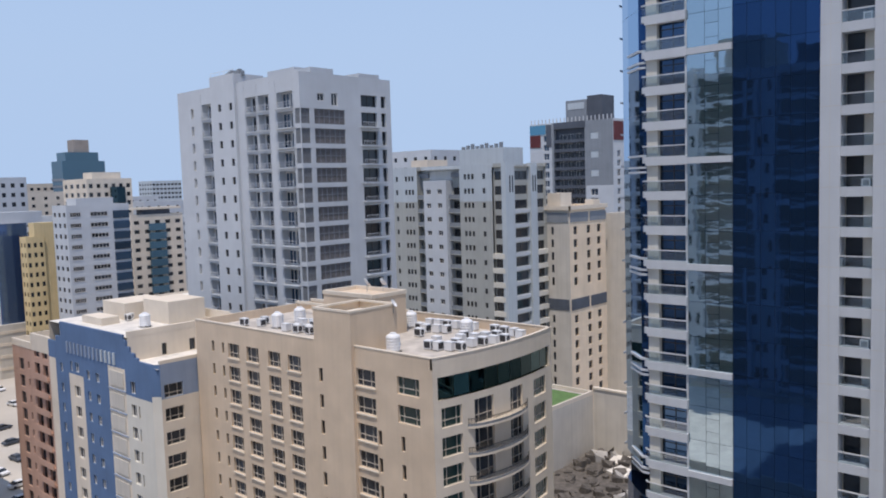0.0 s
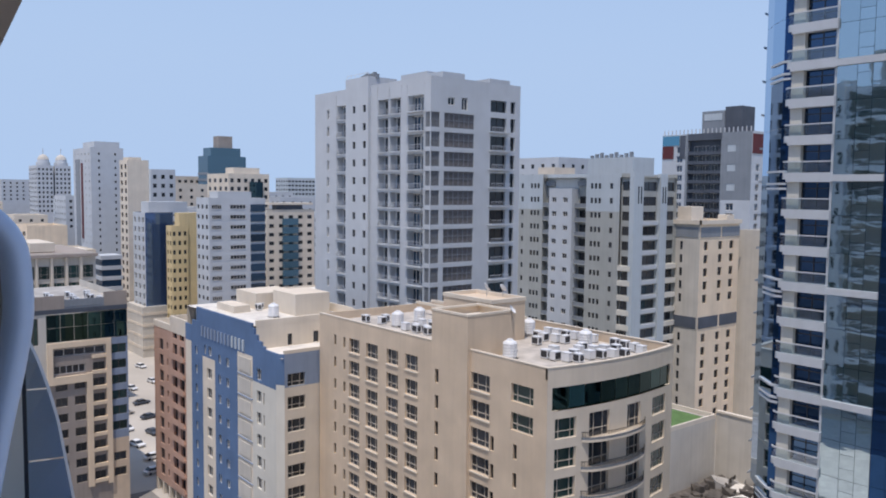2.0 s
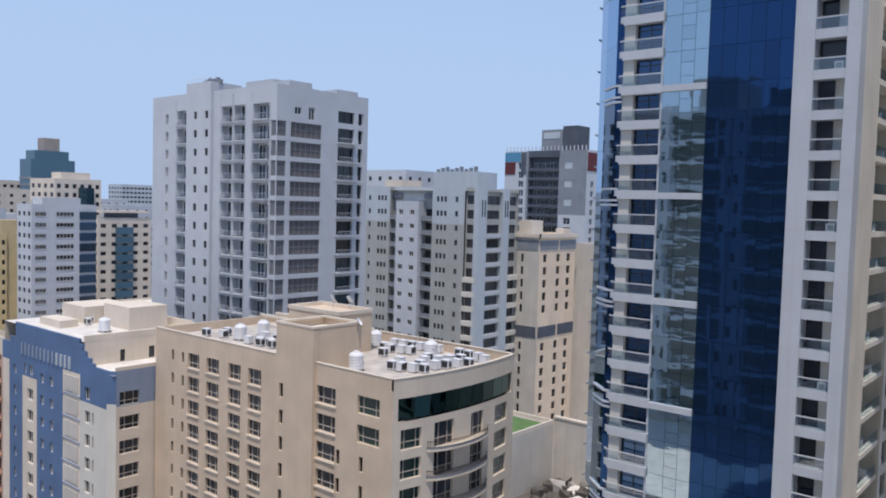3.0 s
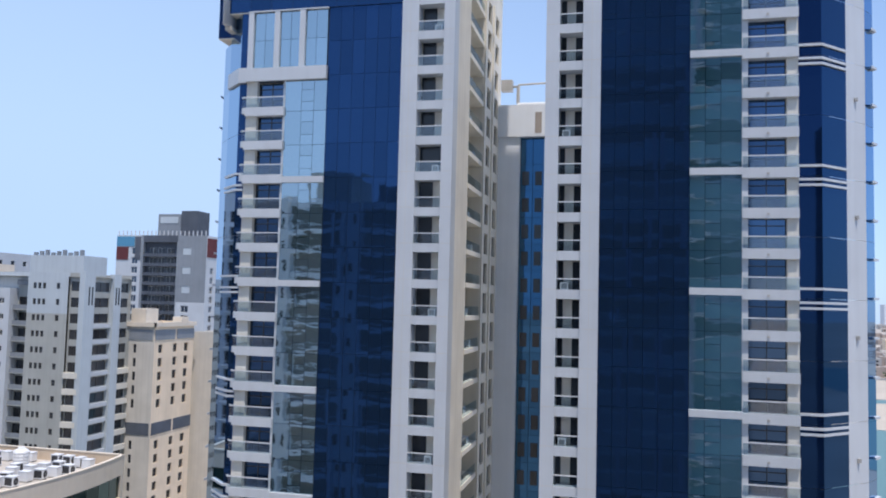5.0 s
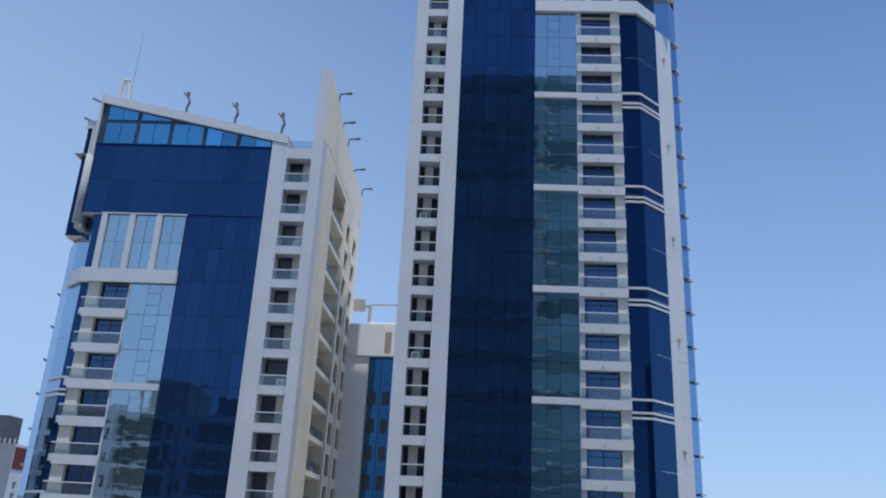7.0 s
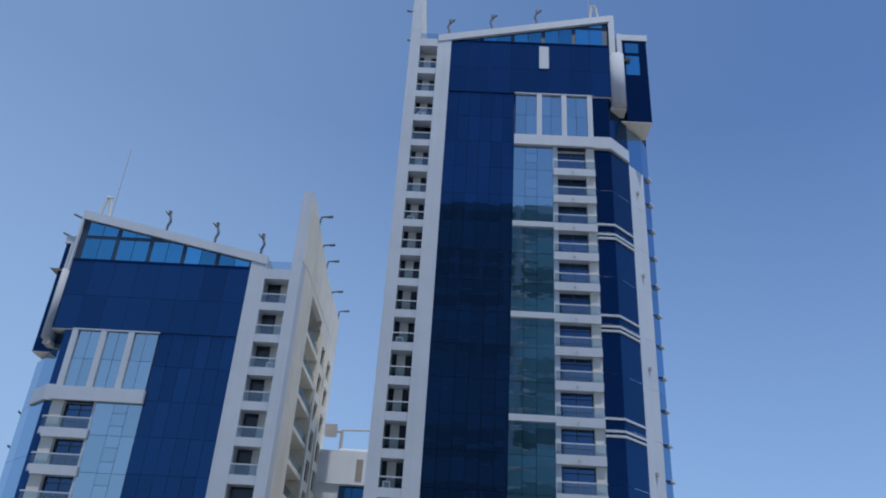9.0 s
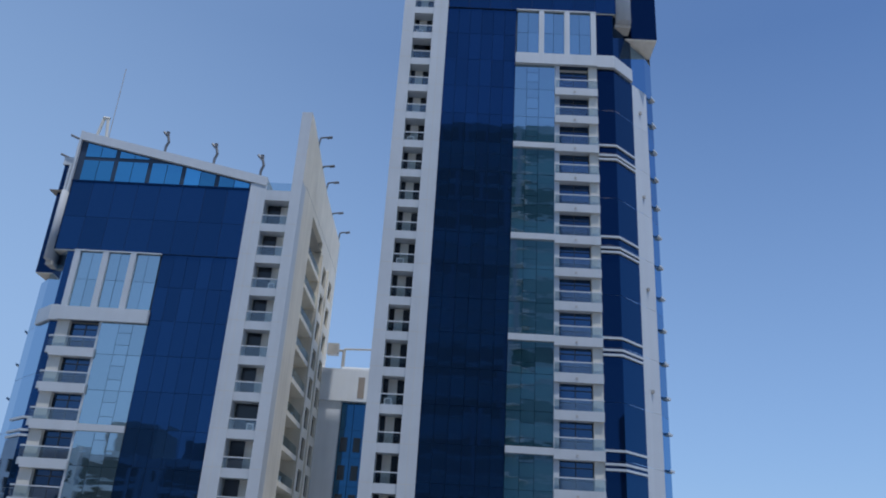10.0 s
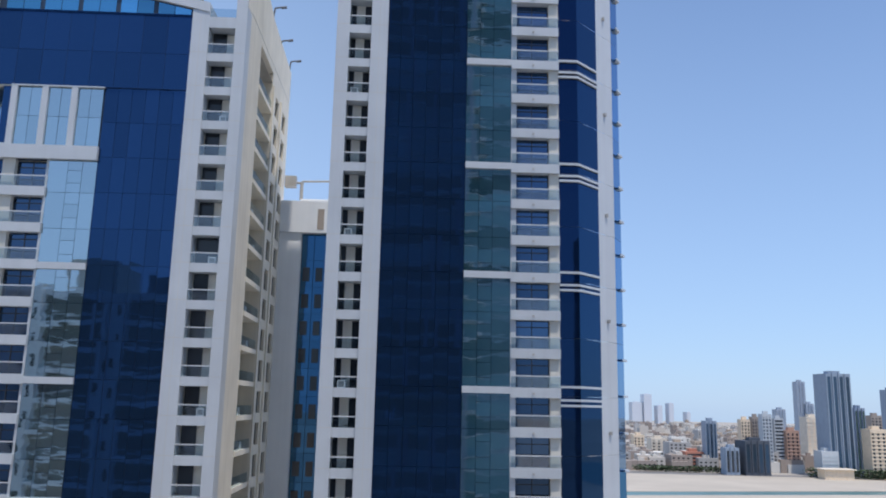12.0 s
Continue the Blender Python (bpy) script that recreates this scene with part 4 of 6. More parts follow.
    m.box(-112.35, -103.8, 71.7, 72, 35.4, 40.2, "cream_light"); m.box(-104.2, -103.8, 54.7, 71.7, 36.0, 36.5, "cream_light")
    part("parapet", m, h)
    for a, b, c, d, z in ((-136, -128, 62, 70, 41.8), (-125.5, -117.5, 64, 70.5, 42.6), (-133, -126, 57, 60, 40.2)):
        add_box(h, "roof_house", a, b, c, d, 39.0, z, "cream_light")
    b = thing("apartment_building", (-148, 60, 0), "brown rendered apartment building with rows of small windows", "building")
    F = Face("S", 54.4)
    br = [(28.7 - 3.1 * i, 30.9 - 3.1 * i) for i in range(9)]
    facade(b, F, -157.4, -148.6, 2.6, 33.8, grid([(-154.6, -152.4)], br, "plain") + grid([(-150.6, -149.8)], [(z + .6, w - .3) for z, w in br], "slit"), "brown", 0.35)
    facade(b, F, -148.6, -139.9, 2.6, 35.6, grid([(-147.4, -145.2), (-143.9, -141.7)], [(31.9, 34.0)] + br, "plain"), "brown", 0.5)
    for z0, z1 in br:
        m = Mesh(); m.box(-147.9, -141.2, 53.9, 54.396, z0 - 0.5, z0 - 0.2, "brown"); m.box(-147.9, -141.2, 53.9, 53.98, z0 - 0.2, z0 + 0.6, "brown"); part("balcony", m, b)
    # solid block behind the columns, the arcade's shade put into its dark colour
    m = Mesh(); m.box(-157.4, -139.9, 55.8, 68, 0, 2.6, "dark")
    for i in range(6):
        x = -157.2 + i * 3.3
        m.box(x, x + 0.7, 54.4, 55.2, 0, 2.6, "cream_light")
    part("arcade", m, b)
    m = Mesh()
    m.poly([(-157.4, 54.4, 33.0), (-139.9, 54.4, 33.0), (-139.9, 70, 33.0), (-157.4, 70, 33.0)], "roof"); part("roof", m, b)
    parapet(b, -157.4, -148.7, 54.35, 70, 33.0, 34.2, "cream_light", 0.35); parapet(b, -148.5, -139.9, 54.35, 70, 33.0, 36.0, "cream_light", 0.35)
    m = Mesh(); m.poly([(-157.4, 54.4, 0), (-157.4, 70, 0), (-157.4, 70, 33.8), (-157.4, 54.4, 33.8)], "brown"); m.poly([(-139.85, 54.4, 0), (-139.85, 70, 0), (-139.85, 70, 35.6), (-139.85, 54.4, 35.6)], "brown"); part("plain_wall", m, b)


blue_building()


# ---- the beige-framed office block ----
M["brownbeige"] = plaster("taupe_cladding", (0.36, 0.31, 0.27), vary=0.12)


def framed_block():
    X, y0, y1, top = -153.0, 30.0, 47.9, 39.8
    h = thing("office_building", (-165, 39, 0), "beige and brown office building with a green glass top storey", "building")
    E = Face("E", X)
    rows = [(26.3 - 2.93 * i, 27.9 - 2.93 * i) for i in range(8)]
    op = [(35.0, 43.8, 29.6, 30.9, "ribbon"), (35.0, 40.3, 26.4, 27.9, "ribbon")]
    op += grid([(41.6, 43.7)], rows, "plain") + grid([(35.2, 37.2), (38.4, 40.3)], rows[1:], "plain")
    facade(h, E, 33.9, 44.8, 0, 32.2, op, "brownbeige", 0.4)
    for a, b, c, d in ((33.9, 34.8, 24.6, 32.2), (34.8, 44.8, 31.2, 32.2), (43.9, 44.8, 4.8, 31.2), (40.45, 41.45, 4.8, 26.1), (34.8, 40.45, 24.6, 26.0)):
        m = Mesh(); E.box(m, a, b, c, d, 0.01, 0.45, "framebeige"); part("frame", m, h)
    for z in [29.3 - 2.93 * i for i in range(9)]:
        m = Mesh(); E.box(m, 41.45, 43.9, z - 0.55, z + 0.1, 0.01, 0.4, "framebeige"); part("frame", m, h)
    op = grid([(44.95, 47.6)], [(29.2 - 2.93 * i, 30.9 - 2.93 * i) for i in range(6)], "green") + grid([(45.1, 47.3)], [(29.2 - 2.93 * i, 30.8 - 2.93 * i) for i in range(6, 9)], "plain")
    facade(h, E, 44.8, y1, 13.0, 32.2, [o for o in op if o[2] > 13], "slate", 0.3)
    facade(h, E, 44.8, y1, 0, 13.0, [o for o in op if o[3] < 13], "cream", 0.3)
    facade(h, E, y0, 33.9, 0, 37.4, grid([(31.2, 32.6)], [(32.0, 36.8)], "green"), "greybeige", 0.3)
    e = [33.9 + (y1 - 33.9) * i / 6 for i in range(7)]
    for a, b in zip(e, e[1:]):
        for c, d in ((32.3, 34.8), (34.86, 37.2)):
            m = Mesh(); E.box(m, a + 0.04, b - 0.04, c, d, -0.25, -0.12, "greenpane"); part("glass_pane", m, h)
    m = Mesh(); E.box(m, y0, y1, 37.4, 38.2, -0.4, 0.1, "charcoal"); E.box(m, y0, 37, 38.2, 40.6, -0.4, 0.0, "brownbeige"); E.box(m, 37, 43.8, 38.2, 39.8, -0.4, -0.05, "grey"); E.box(m, 43.8, y1, 38.2, 40.8, -0.4, 0.0, "brownbeige"); part("parapet", m, h)
    m = Mesh(); m.poly([(-185, y0, 0), (X, y0, 0), (X, y0, 40), (-185, y0, 40)], "greybeige"); m.poly([(-185, y1, 0), (X, y1, 0), (X, y1, 40), (-185, y1, 40)], "greybeige"); m.poly([(-185, y0, 38.6), (X, y0, 38.6), (X, y1, 38.6), (-185, y1, 38.6)], "roofdark"); part("roof", m, h)
    r = random.Random(5)
    for i in range(16):
        copy_thing(unit, pose(-156 - (i % 4) * 3.2, y0 + 3.5 + (i // 4) * 3.4 + r.uniform(-.5, .5), 38.6, 0, 0, r.uniform(-10, 10)))


framed_block()


# ---- the streets of towers further off ----
def far_house(name, label, x0, x1, y0, y1, z, mat, ecols, scols, step, style, wh=1.5, mat_s=None, depth=0.3, ww=None, zlow=0.0, group="far towers", cat="building"):
    """An axis-aligned tower: windows in columns on the +x and -y faces."""
    h = thing(name, ((x0 + x1) / 2, (y0 + y1) / 2, 0), label, cat, group)
    n = int((z - 2.0 - zlow) / step)
    rows = [(z - 1.2 - step * (i + 1) + 0.9, z - 1.2 - step * (i + 1) + 0.9 + wh) for i in range(n)]
    def cols(a, b, k):
        w = (b - a) / max(k, 1)
        q = ww or w * 0.5
        return [(a + w * (i + 0.5) - q / 2, a + w * (i + 0.5) + q / 2) for i in range(k)] if k else []
    facade(h, Face("E", x1), y0, y1, 0, z, grid(cols(y0, y1, ecols), rows, style), mat, depth)
    facade(h, Face("S", y0), x0, x1, 0, z, grid(cols(x0, x1, scols), rows, style), mat_s or mat, depth)
    shell(h, x0, x1, y0, y1, z, mat, "NW", "roof", z - 0.8)
    return h


f = far_house("residential_tower", "white residential tower with a red stripe and tall blank side", -446, -414.7, 113.8, 129.4, 79.5, "white", 2, 5, 3.4, "slit", 1.2, ww=0.9)
# the tall grey slab is flat: a recess's shade put into its colour
add_box(f, "stripe", -431, -428.5, 113.4, 113.79, 34, 72, "red"); add_box(f, "recess", -441, -434, 113.5, 113.79, 10, 74, "grey"); add_box(f, "roof_house", -436, -416, 116, 128, 78.7, 82.5, "white")
f = far_house("residential_tower", "pale yellow-beige residential tower with balconies on its narrow side", -343.5, -333.6, 105.6, 114.2, 71.2, "cream_light", 0, 2, 3.3, "plain", 1.9)
add_box(f, "roof_house", -343, -336, 107, 112, 70.4, 72.4, "cream_light")
far_house("residential_block", "off-white residential block with square dark windows", -398, -378, 130.2, 141.9, 68.7, "white", 3, 3, 4.2, "slit", 1.9, ww=1.7)
f = far_house("hotel_tower", "teal glass tower with a brown plant room on top", -428, -415, 173.5, 195.5, 77.5, "tealwall", 0, 0, 3.4, "slit", 1.5)
add_box(f, "crown", -427, -416.5, 176, 193, 77.5, 82.0, "tealwall"); add_box(f, "plant_room", -425, -418, 181, 189, 82, 88.5, "brownbeige")
for i in range(12):
    add_box(f, "floor_band", -428.2, -414.9, 173.3, 174.0 if i % 2 else 178.0, 30 + i * 3.4, 31.2 + i * 3.4, "grey")
f = far_house("residential_block", "off-white residential block with blue glass corner bay", -342, -319.6, 142.7, 161.4, 66.4, "cream_light", 6, 4, 3.5, "slit", 1.7)
add_box(f, "glass_bay", -319.55, -318.6, 152, 158, 44, 63, "tealdark"); add_box(f, "roof_house", -330, -322, 146, 158, 65.6, 69.0, "cream_light")
f = far_house("office_tower", "dark blue glass office tower with a white gridded edge", -297, -284.3, 95.7, 105.7, 51.3, "bluewall", 0, 3, 3.4, "white2", 2.0, mat_s="white")
add_box(f, "roof_house", -295, -287, 98, 112, 50.5, 55.0, "white"); add_box(f, "podium", -300, -283.2, 94.0, 108, 0, 18, "greybeige")
for i in range(4):
    add_box(f, "podium_band", -300.1, -283.05, 93.9, 108.1, 3 + i * 4, 4 + i * 4, "cream_light")
f = far_house("residential_tower", "yellow rendered residential tower with paired windows", -277, -271.9, 100.5, 106.2, 47.0, "yellow", 3, 2, 3.2, "slit", 1.5)
add_box(f, "upper_wall", -277, -272.6, 103.5, 110.9, 0, 51.4, "yellow")
f = far_house("residential_block", "white residential block with long ribbon windows", -264, -253.6, 106.2, 126.5, 56.9, "white", 0, 3, 3.4, "slit", 1.4)
E = Face("E", -253.55)
for i in range(13):
    z = 53.2 - i * 3.4
    for a, b, st in ((107.2, 110.6, "ribbon"), (113.6, 119.2, "ribbon")):
        part("window", window_mesh(b - a, 1.4, st), f, at=E.at((a + b) / 2, z, 0.0), turn=90)
    add_box(f, "dark_bay", -253.58, -253.2, 121.0, 126.3, z - 1.0, z + 1.5, "blueglass")
add_box(f, "roof_house", -262, -255, 110, 122, 56.1, 59.0, "white")
f = far_house("office_block", "cream office block with a teal glass bay and roof pergola", -282, -276.5, 138.5, 158.9, 52.2, "cream_light", 5, 2, 3.3, "slit", 1.4)
for i in range(11):
    add_box(f, "glass_band", -276.45, -275.6, 145.0, 151.5, 46.2 - i * 3.3, 48.8 - i * 3.3, "tealwall")
add_box(f, "pergola", -282, -276, 140, 158, 54.0, 54.8, "cream_light"); add_box(f, "roof_house", -281, -277, 143, 154, 51.4, 54.0, "charcoal")
far_house("office_block", "distant pale grey office block with bands of windows", -640, -617.7, 329.4, 356, 69.8, "paleblue", 8, 5, 3.6, "slit", 1.6, ww=2.4)
f = far_house("school_building", "sand-coloured low building with tall green window bays", -262, -225.1, 44.0, 62.5, 42.6, "greybeige", 0, 0, 3.6, "slit", 1.5)
E = Face("E", -225.05)
for i in range(5):
    s = 44.6 + i * 3.6
    for z in (31.5, 36.0):
        part("window", window_mesh(2.6, 3.4, "creambig"), f, at=E.at(s + 1.5, z, 0.0), turn=90)
    add_box(f, "pier", -225.04, -224.4, s - 0.6, s, 0, 42.0, "cream_light")
add_box(f, "cornice", -262, -224.0, 43.6, 62.9, 41.6, 42.4, "brownbeige"); add_box(f, "lift_house", -250, -232, 48, 54, 42.6, 45.0, "cream_light")
f = far_house("round_pavilion", "dark glass block with white floor bands", -326, -317.4, 90.4, 97.5, 34.0, "blueglass", 0, 0, 3.3, "slit")
for i in range(6):
    add_box(f, "floor_band", -326.4, -317.0, 90.0, 97.9, 32.5 - i * 4, 34.0 - i * 4, "white")
far_house("apartment_house", "peach coloured apartment house with a plain wall", -312, -293.5, 60.0, 72.5, 47.0, "tan", 0, 2, 3.3, "slit")
far_house("apartment_house", "pale apartment house in the street of towers", -460, -449.4, 166, 183.4, 66.8, "cream_light", 5, 3, 3.4, "slit")
# twin towers with small domes
for k, yy in enumerate((148.0, 161.0)):
    f = far_house("domed_tower", "hazy white residential tower with a small pale brown dome", -712, -684.2, yy, yy + 11.6, 76.5, "white", 4, 6, 3.6, "slit", 1.8, zlow=38, group="domed towers")
    m = Mesh(); lathe(m, [(5.2, 76), (5.2, 79), (4.4, 79.2), (4.2, 81), (3.2, 83), (1.6, 84.4), (0.0, 85)], "white", 16, (-690, yy + 5.8, 0)); part("dome_base", m, f)
    m = Mesh(); lathe(m, [(4.3, 80.8), (3.5, 83.0), (1.9, 84.6), (0.0, 85.3)], "greybeige", 16, (-690, yy + 5.8, 0.3)); part("dome", m, f)
    m = Mesh(); m.tube((-690, yy + 5.8, 85), (-690, yy + 5.8, 90), 0.2, "steel"); part("finial", m, f)
# lower blocks that fill the streets between the towers
fill = random.Random(21)
for x0, x1, y0, y1, z, mt in ((-560, -530, 130, 150, 52, "white"), (-520, -495, 95, 112, 44, "cream_light"), (-505, -480, 118, 140, 55, "white"), (-470, -450, 92, 108, 40, "white"), (-380, -352, 86, 98, 34, "cream_light"),
                              (-352, -332, 122, 136, 52, "white"), (-420, -395, 148, 165, 62, "cream_light"), (-330, -305, 118, 132, 44, "white"), (-300, -285, 122, 136, 40, "cream_light"), (-250, -228, 128, 146, 26, "cream_light"),
                              (-226, -200, 126, 150, 22, "tan"), (-205, -182, 100, 125, 17, "cream_light"), (-330, -300, 165, 182, 50, "white"), (-390, -365, 190, 215, 56, "white"), (-520, -480, 230, 260, 58, "white"),
                              (-300, -270, 200, 220, 40, "cream_light"), (-215, -190, 205, 230, 72, "white"), (-260, -235, 215, 240, 60, "paleblue"), (-185, -160, 180, 195, 40, "white"), (-600, -570, 160, 190, 58, "cream_light"), (-610, -570, 90, 110, 40, "white"),
                              (-660, -630, 190, 215, 60, "white"), (-820, -780, 140, 170, 66, "white"), (-760, -720, 100, 130, 48, "cream_light"), (-860, -820, 240, 280, 62, "white"), (-420, -400, 60, 84, 30, "white"), (-340, -310, 40, 56, 28, "cream_light")):
    far_house("apartment_house", "sun-bleached apartment house in the crowded streets", x0, x1, y0, y1, z, mt, int((y1 - y0) / 4.5), int((x1 - x0) / 5), 3.5, "slit", 1.5, ww=1.5, zlow=max(0, z - 20), group="street houses")


# ---- parked cars on the lot ----
def car(colour):
    c = thing("car", (0, 0, 0), {"metalwhite": "white", "steel": "silver", "charcoal": "dark grey"}[colour] + " parked saloon car on the sandy lot", "car", "parked cars")
    m = Mesh()
    side = [(-2.2, 0.35), (2.2, 0.35), (2.25, 0.7), (1.2, 0.9), (-1.9, 0.95), (-2.25, 0.8)]
    for y0, y1 in ((-0.88, 0.88),):
        n = len(side)
        for i in range(n):
            (xa, za), (xb, zb) = side[i], side[(i + 1) % n]
            m.poly([(xa, y0, za), (xb, y0, zb), (xb, y1, zb), (xa, y1, za)], colour)
        m.poly([(x, y0, z) for x, z in side], colour); m.poly([(x, y1, z) for x, z in side], colour)
    part("body", m, c)
    m = Mesh(); m.poly([(-1.1, -0.7, 1.42), (0.5, -0.7, 1.42), (0.5, 0.7, 1.42), (-1.1, 0.7, 1.42)], colour)
    for q in ([(-1.8, -0.82, 0.94), (1.2, -0.82, 0.9), (0.5, -0.7, 1.42), (-1.1, -0.7, 1.42)], [(-1.8, 0.82, 0.94), (1.2, 0.82, 0.9), (0.5, 0.7, 1.42), (-1.1, 0.7, 1.42)], [(1.2, -0.82, 0.9), (1.2, 0.82, 0.9), (0.5, 0.7, 1.42), (0.5, -0.7, 1.42)], [(-1.8, -0.82, 0.94), (-1.8, 0.82, 0.94), (-1.1, 0.7, 1.42), (-1.1, -0.7, 1.42)]):
        m.poly(q, "glass")
    part("cabin", m, c)
    for x in (-1.35, 1.35):
        for y in (-0.9, 0.7):
            m = Mesh(); m.tube((x, y, 0.32), (x, y + 0.2, 0.32), 0.32, "dark", 10); part("wheel", m, c)
    return c


cars = [car(k) for k in ("metalwhite", "steel", "charcoal")]
spots = [(-262, 78, 10), (-255, 75, 12), (-248, 72, 8), (-240, 76, 15), (-232, 71, 10), (-222, 73, 100), (-214, 66, 95), (-207, 70, 100), (-200, 62, 12), (-193, 66, 8), (-186, 60, 14), (-181, 67, 90), (-175, 60, 95), (-170, 66, 5), (-228, 64, 20), (-205, 58, 70), (-190, 55, 10), (-178, 53, 15), (-245, 84, 10), (-268, 88, 14), (-166, 57, 100)]
for i, (x, y, w) in enumerate(spots):
    (cars[i] if i < 3 else copy_thing(cars[fill.choice((0, 0, 1, 2))], Matrix())).matrix_basis = pose(x, y, 0.07, 0, 0, w)
shed = thing("site_cabin", (-168, 48, 0), "pale metal roofed site cabin beside the street", "cabin")
add_box(shed, "wall", -171, -163, 46.5, 50, 0.05, 2.8, "cream_light"); add_box(shed, "roof", -171.4, -162.6, 46.1, 50.4, 2.8, 3.0, "roof")


# ---- the twin blue glass towers ----
# u runs from the outer edge of the white pillar towards the glass corner; sx is +1 or -1 along x.
def glass_tower(edge, sx, y0, cols, lift, label, back, fold, rake, slab_top, bal_off, wing, ew):
    """cols: recess0, recess1, glass0, split, balcony0, door0, door1, corner, all as u. rake: height of the coping at u = 4.5, and its slope."""
    h = thing("glass_tower", (edge + sx * 11, y0 + 9, 0), label, "skyscraper", "twin glass towers")
    r0, r1, g0, sp, b0, d0, d1, cn = cols
    X = lambda u: edge + sx * u
    FL = 3.39
    band0, band1, cap0 = 81.6 + lift, 82.9 + lift, 88.8 + lift
    LOW = 27.0                                  # storeys below this are closed plainly
    nfl = int((band0 - LOW) / FL)
    def bx(m, u0, u1, z0, z1, o0, o1, mat):
        a, b = sorted((X(u0), X(u1)))
        m.box(a, b, y0 - o1, y0 - o0, z0, z1, mat)
    def one(name, u0, u1, z0, z1, o0, o1, mat, parent=None):
        m = Mesh(); bx(m, u0, u1, z0, z1, o0, o1, mat)
        return part(name, m, parent or h)
    def pane(name, u0, u1, z0, z1, mat, o=0.0, tilt=0.0, gap=0.016):
        m = Mesh()
        a, b = X(u0 + gap), X(u1 - gap)
        t1, t2 = rnd.uniform(-tilt, tilt), rnd.uniform(-tilt, tilt)
        m.poly([(a, y0 - o, z0 + gap), (b, y0 - o + t1, z0 + gap), (b, y0 - o + t1 + t2, z1 - gap), (a, y0 - o + t2, z1 - gap)], mat)
        return part(name, m, h)
    floors_z = [band0 - FL * i for i in range(nfl + 1)]
    # plain base storeys and the backing behind the joints
    low_z = min(band0 - FL * nfl, cap0 - FL * int((cap0 - LOW) / FL))
    one("base_glass", g0, cn, 0, low_z, -0.05, 0.02, "deepblue")
    m = Mesh(); m.prism([(X(u), y0 + o) for u, o in fold] + [(X(fold[0][0]), y0 + fold[-1][1])], 0, LOW + 0.4, "deepblue"); part("base_corner", m, h)
    one("core_wall", g0, b0, 0, cap0, -0.6, -0.08, "joint")
    one("core_wall", b0, cn, band0, cap0, -0.6, -0.08, "joint")
    one("balcony_back_wall", b0, cn, 0, band0, -0.9, -0.62, "side")
    # deep blue panes: six to a storey
    w = (sp - g0) / 6
    zz = [cap0 - FL * i for i in range(int((cap0 - LOW) / FL) + 1)]
    for z1, z0 in zip(zz, zz[1:]):
        for k in range(6):
            pane("glass_pane", g0 + w * k, g0 + w * (k + 1), z0, z1, "deepblue", 0.0, 0.010)
    # silver panes beside the balconies: two wide lights and a ladder of small ones, a white bar every third storey
    cuts = [sp, sp + (b0 - sp) * 0.30, sp + (b0 - sp) * 0.60, b0]
    for i in range(nfl):
        za, zb = floors_z[i + 1] + 0.3, floors_z[i] + (0.3 if i else 0.0)
        for k in (0, 2):
            pane("glass_pane", cuts[k], cuts[k + 1], za, zb, "skyglass", 0.05, 0.014)
        for c, d in ((0.0, 0.30), (0.30, 0.68), (0.68, 1.0)):
            pane("glass_pane", cuts[1], cuts[2], za + (zb - za) * c, za + (zb - za) * d, "skyglass", 0.05, 0.006)
        if i % 3 == 0 and i:
            one("white_bar", sp, b0, floors_z[i] - 0.05, floors_z[i] + 0.55, 0.06, 0.32, "panel")
    # tall triple window under the cap, and the white band below it
    n3 = [sp, sp + (cn - sp) * 0.318, sp + (cn - sp) * 0.635, cn - 0.3]
    for a, b in zip(n3, n3[1:]):
        for q in range(2):
            for c, d in ((band1, band1 + 2.9), (band1 + 2.9, cap0 - 0.12)):
                pane("glass_pane", a + 0.12 + (b - a - 0.4) * q / 2, a + 0.12 + (b - a - 0.4) * (q + 1) / 2, c, d, "skyglass", 0.05, 0.014)
        one("mullion", b - 0.3, b + 0.26, band1, cap0 - 0.13, 0.06, 0.3, "panel")
    one("window_head", sp, cn, cap0 - 0.12, cap0 - 0.004, 0.06, 0.32, "panel")
    one("white_band", sp, cn, band0, band1, 0.06, 0.45, "panel")
    # balcony stack: recessed windows between set-back piers, deep white slab edges and glass guards
    one("balcony_pier", b0, d0, 0, band0, -0.6, 0.04, "panel")
    one("balcony_pier", d1, cn, 0, band0, -0.6, 0.04, "ivorywhite")
    for z in floors_z[1:]:
        za, zb = z - 0.36 + bal_off, z + 0.5 + bal_off
        m = Mesh()
        bx(m, b0, cn, za, zb, -0.6, 0.36, "panel")
        if sx < 0:                             # rounded ends on the corner side
            arc = [(cn + 0.55 * math.sin(a), 0.36 - 0.55 * (1 - math.cos(a))) for a in (0.0, 0.4, 0.8, 1.2, 1.57)]
            m.prism([(X(u), y0 - o) for u, o in arc] + [(X(cn), y0 + 0.2)], za + 0.25, zb, "panel")
        part("balcony_slab", m, h)
        win = one("balcony_window", d0, d1, zb, za + FL, -0.6, -0.52, "navyglass")
        m = Mesh()
        for q in (0.0, 0.48, 0.975):
            u = d0 + (d1 - d0) * q
            bx(m, u, u + 0.07, zb, za + FL, -0.519, -0.46, "darkframe")
        bx(m, d0, d1, za + FL - 0.62, za + FL - 0.54, -0.518, -0.465, "darkframe"); part("window_frame", m, win)
        m = Mesh(); bx(m, b0 + 0.06, cn - 0.02, zb, zb + 0.96, 0.28, 0.30, "balustrade")
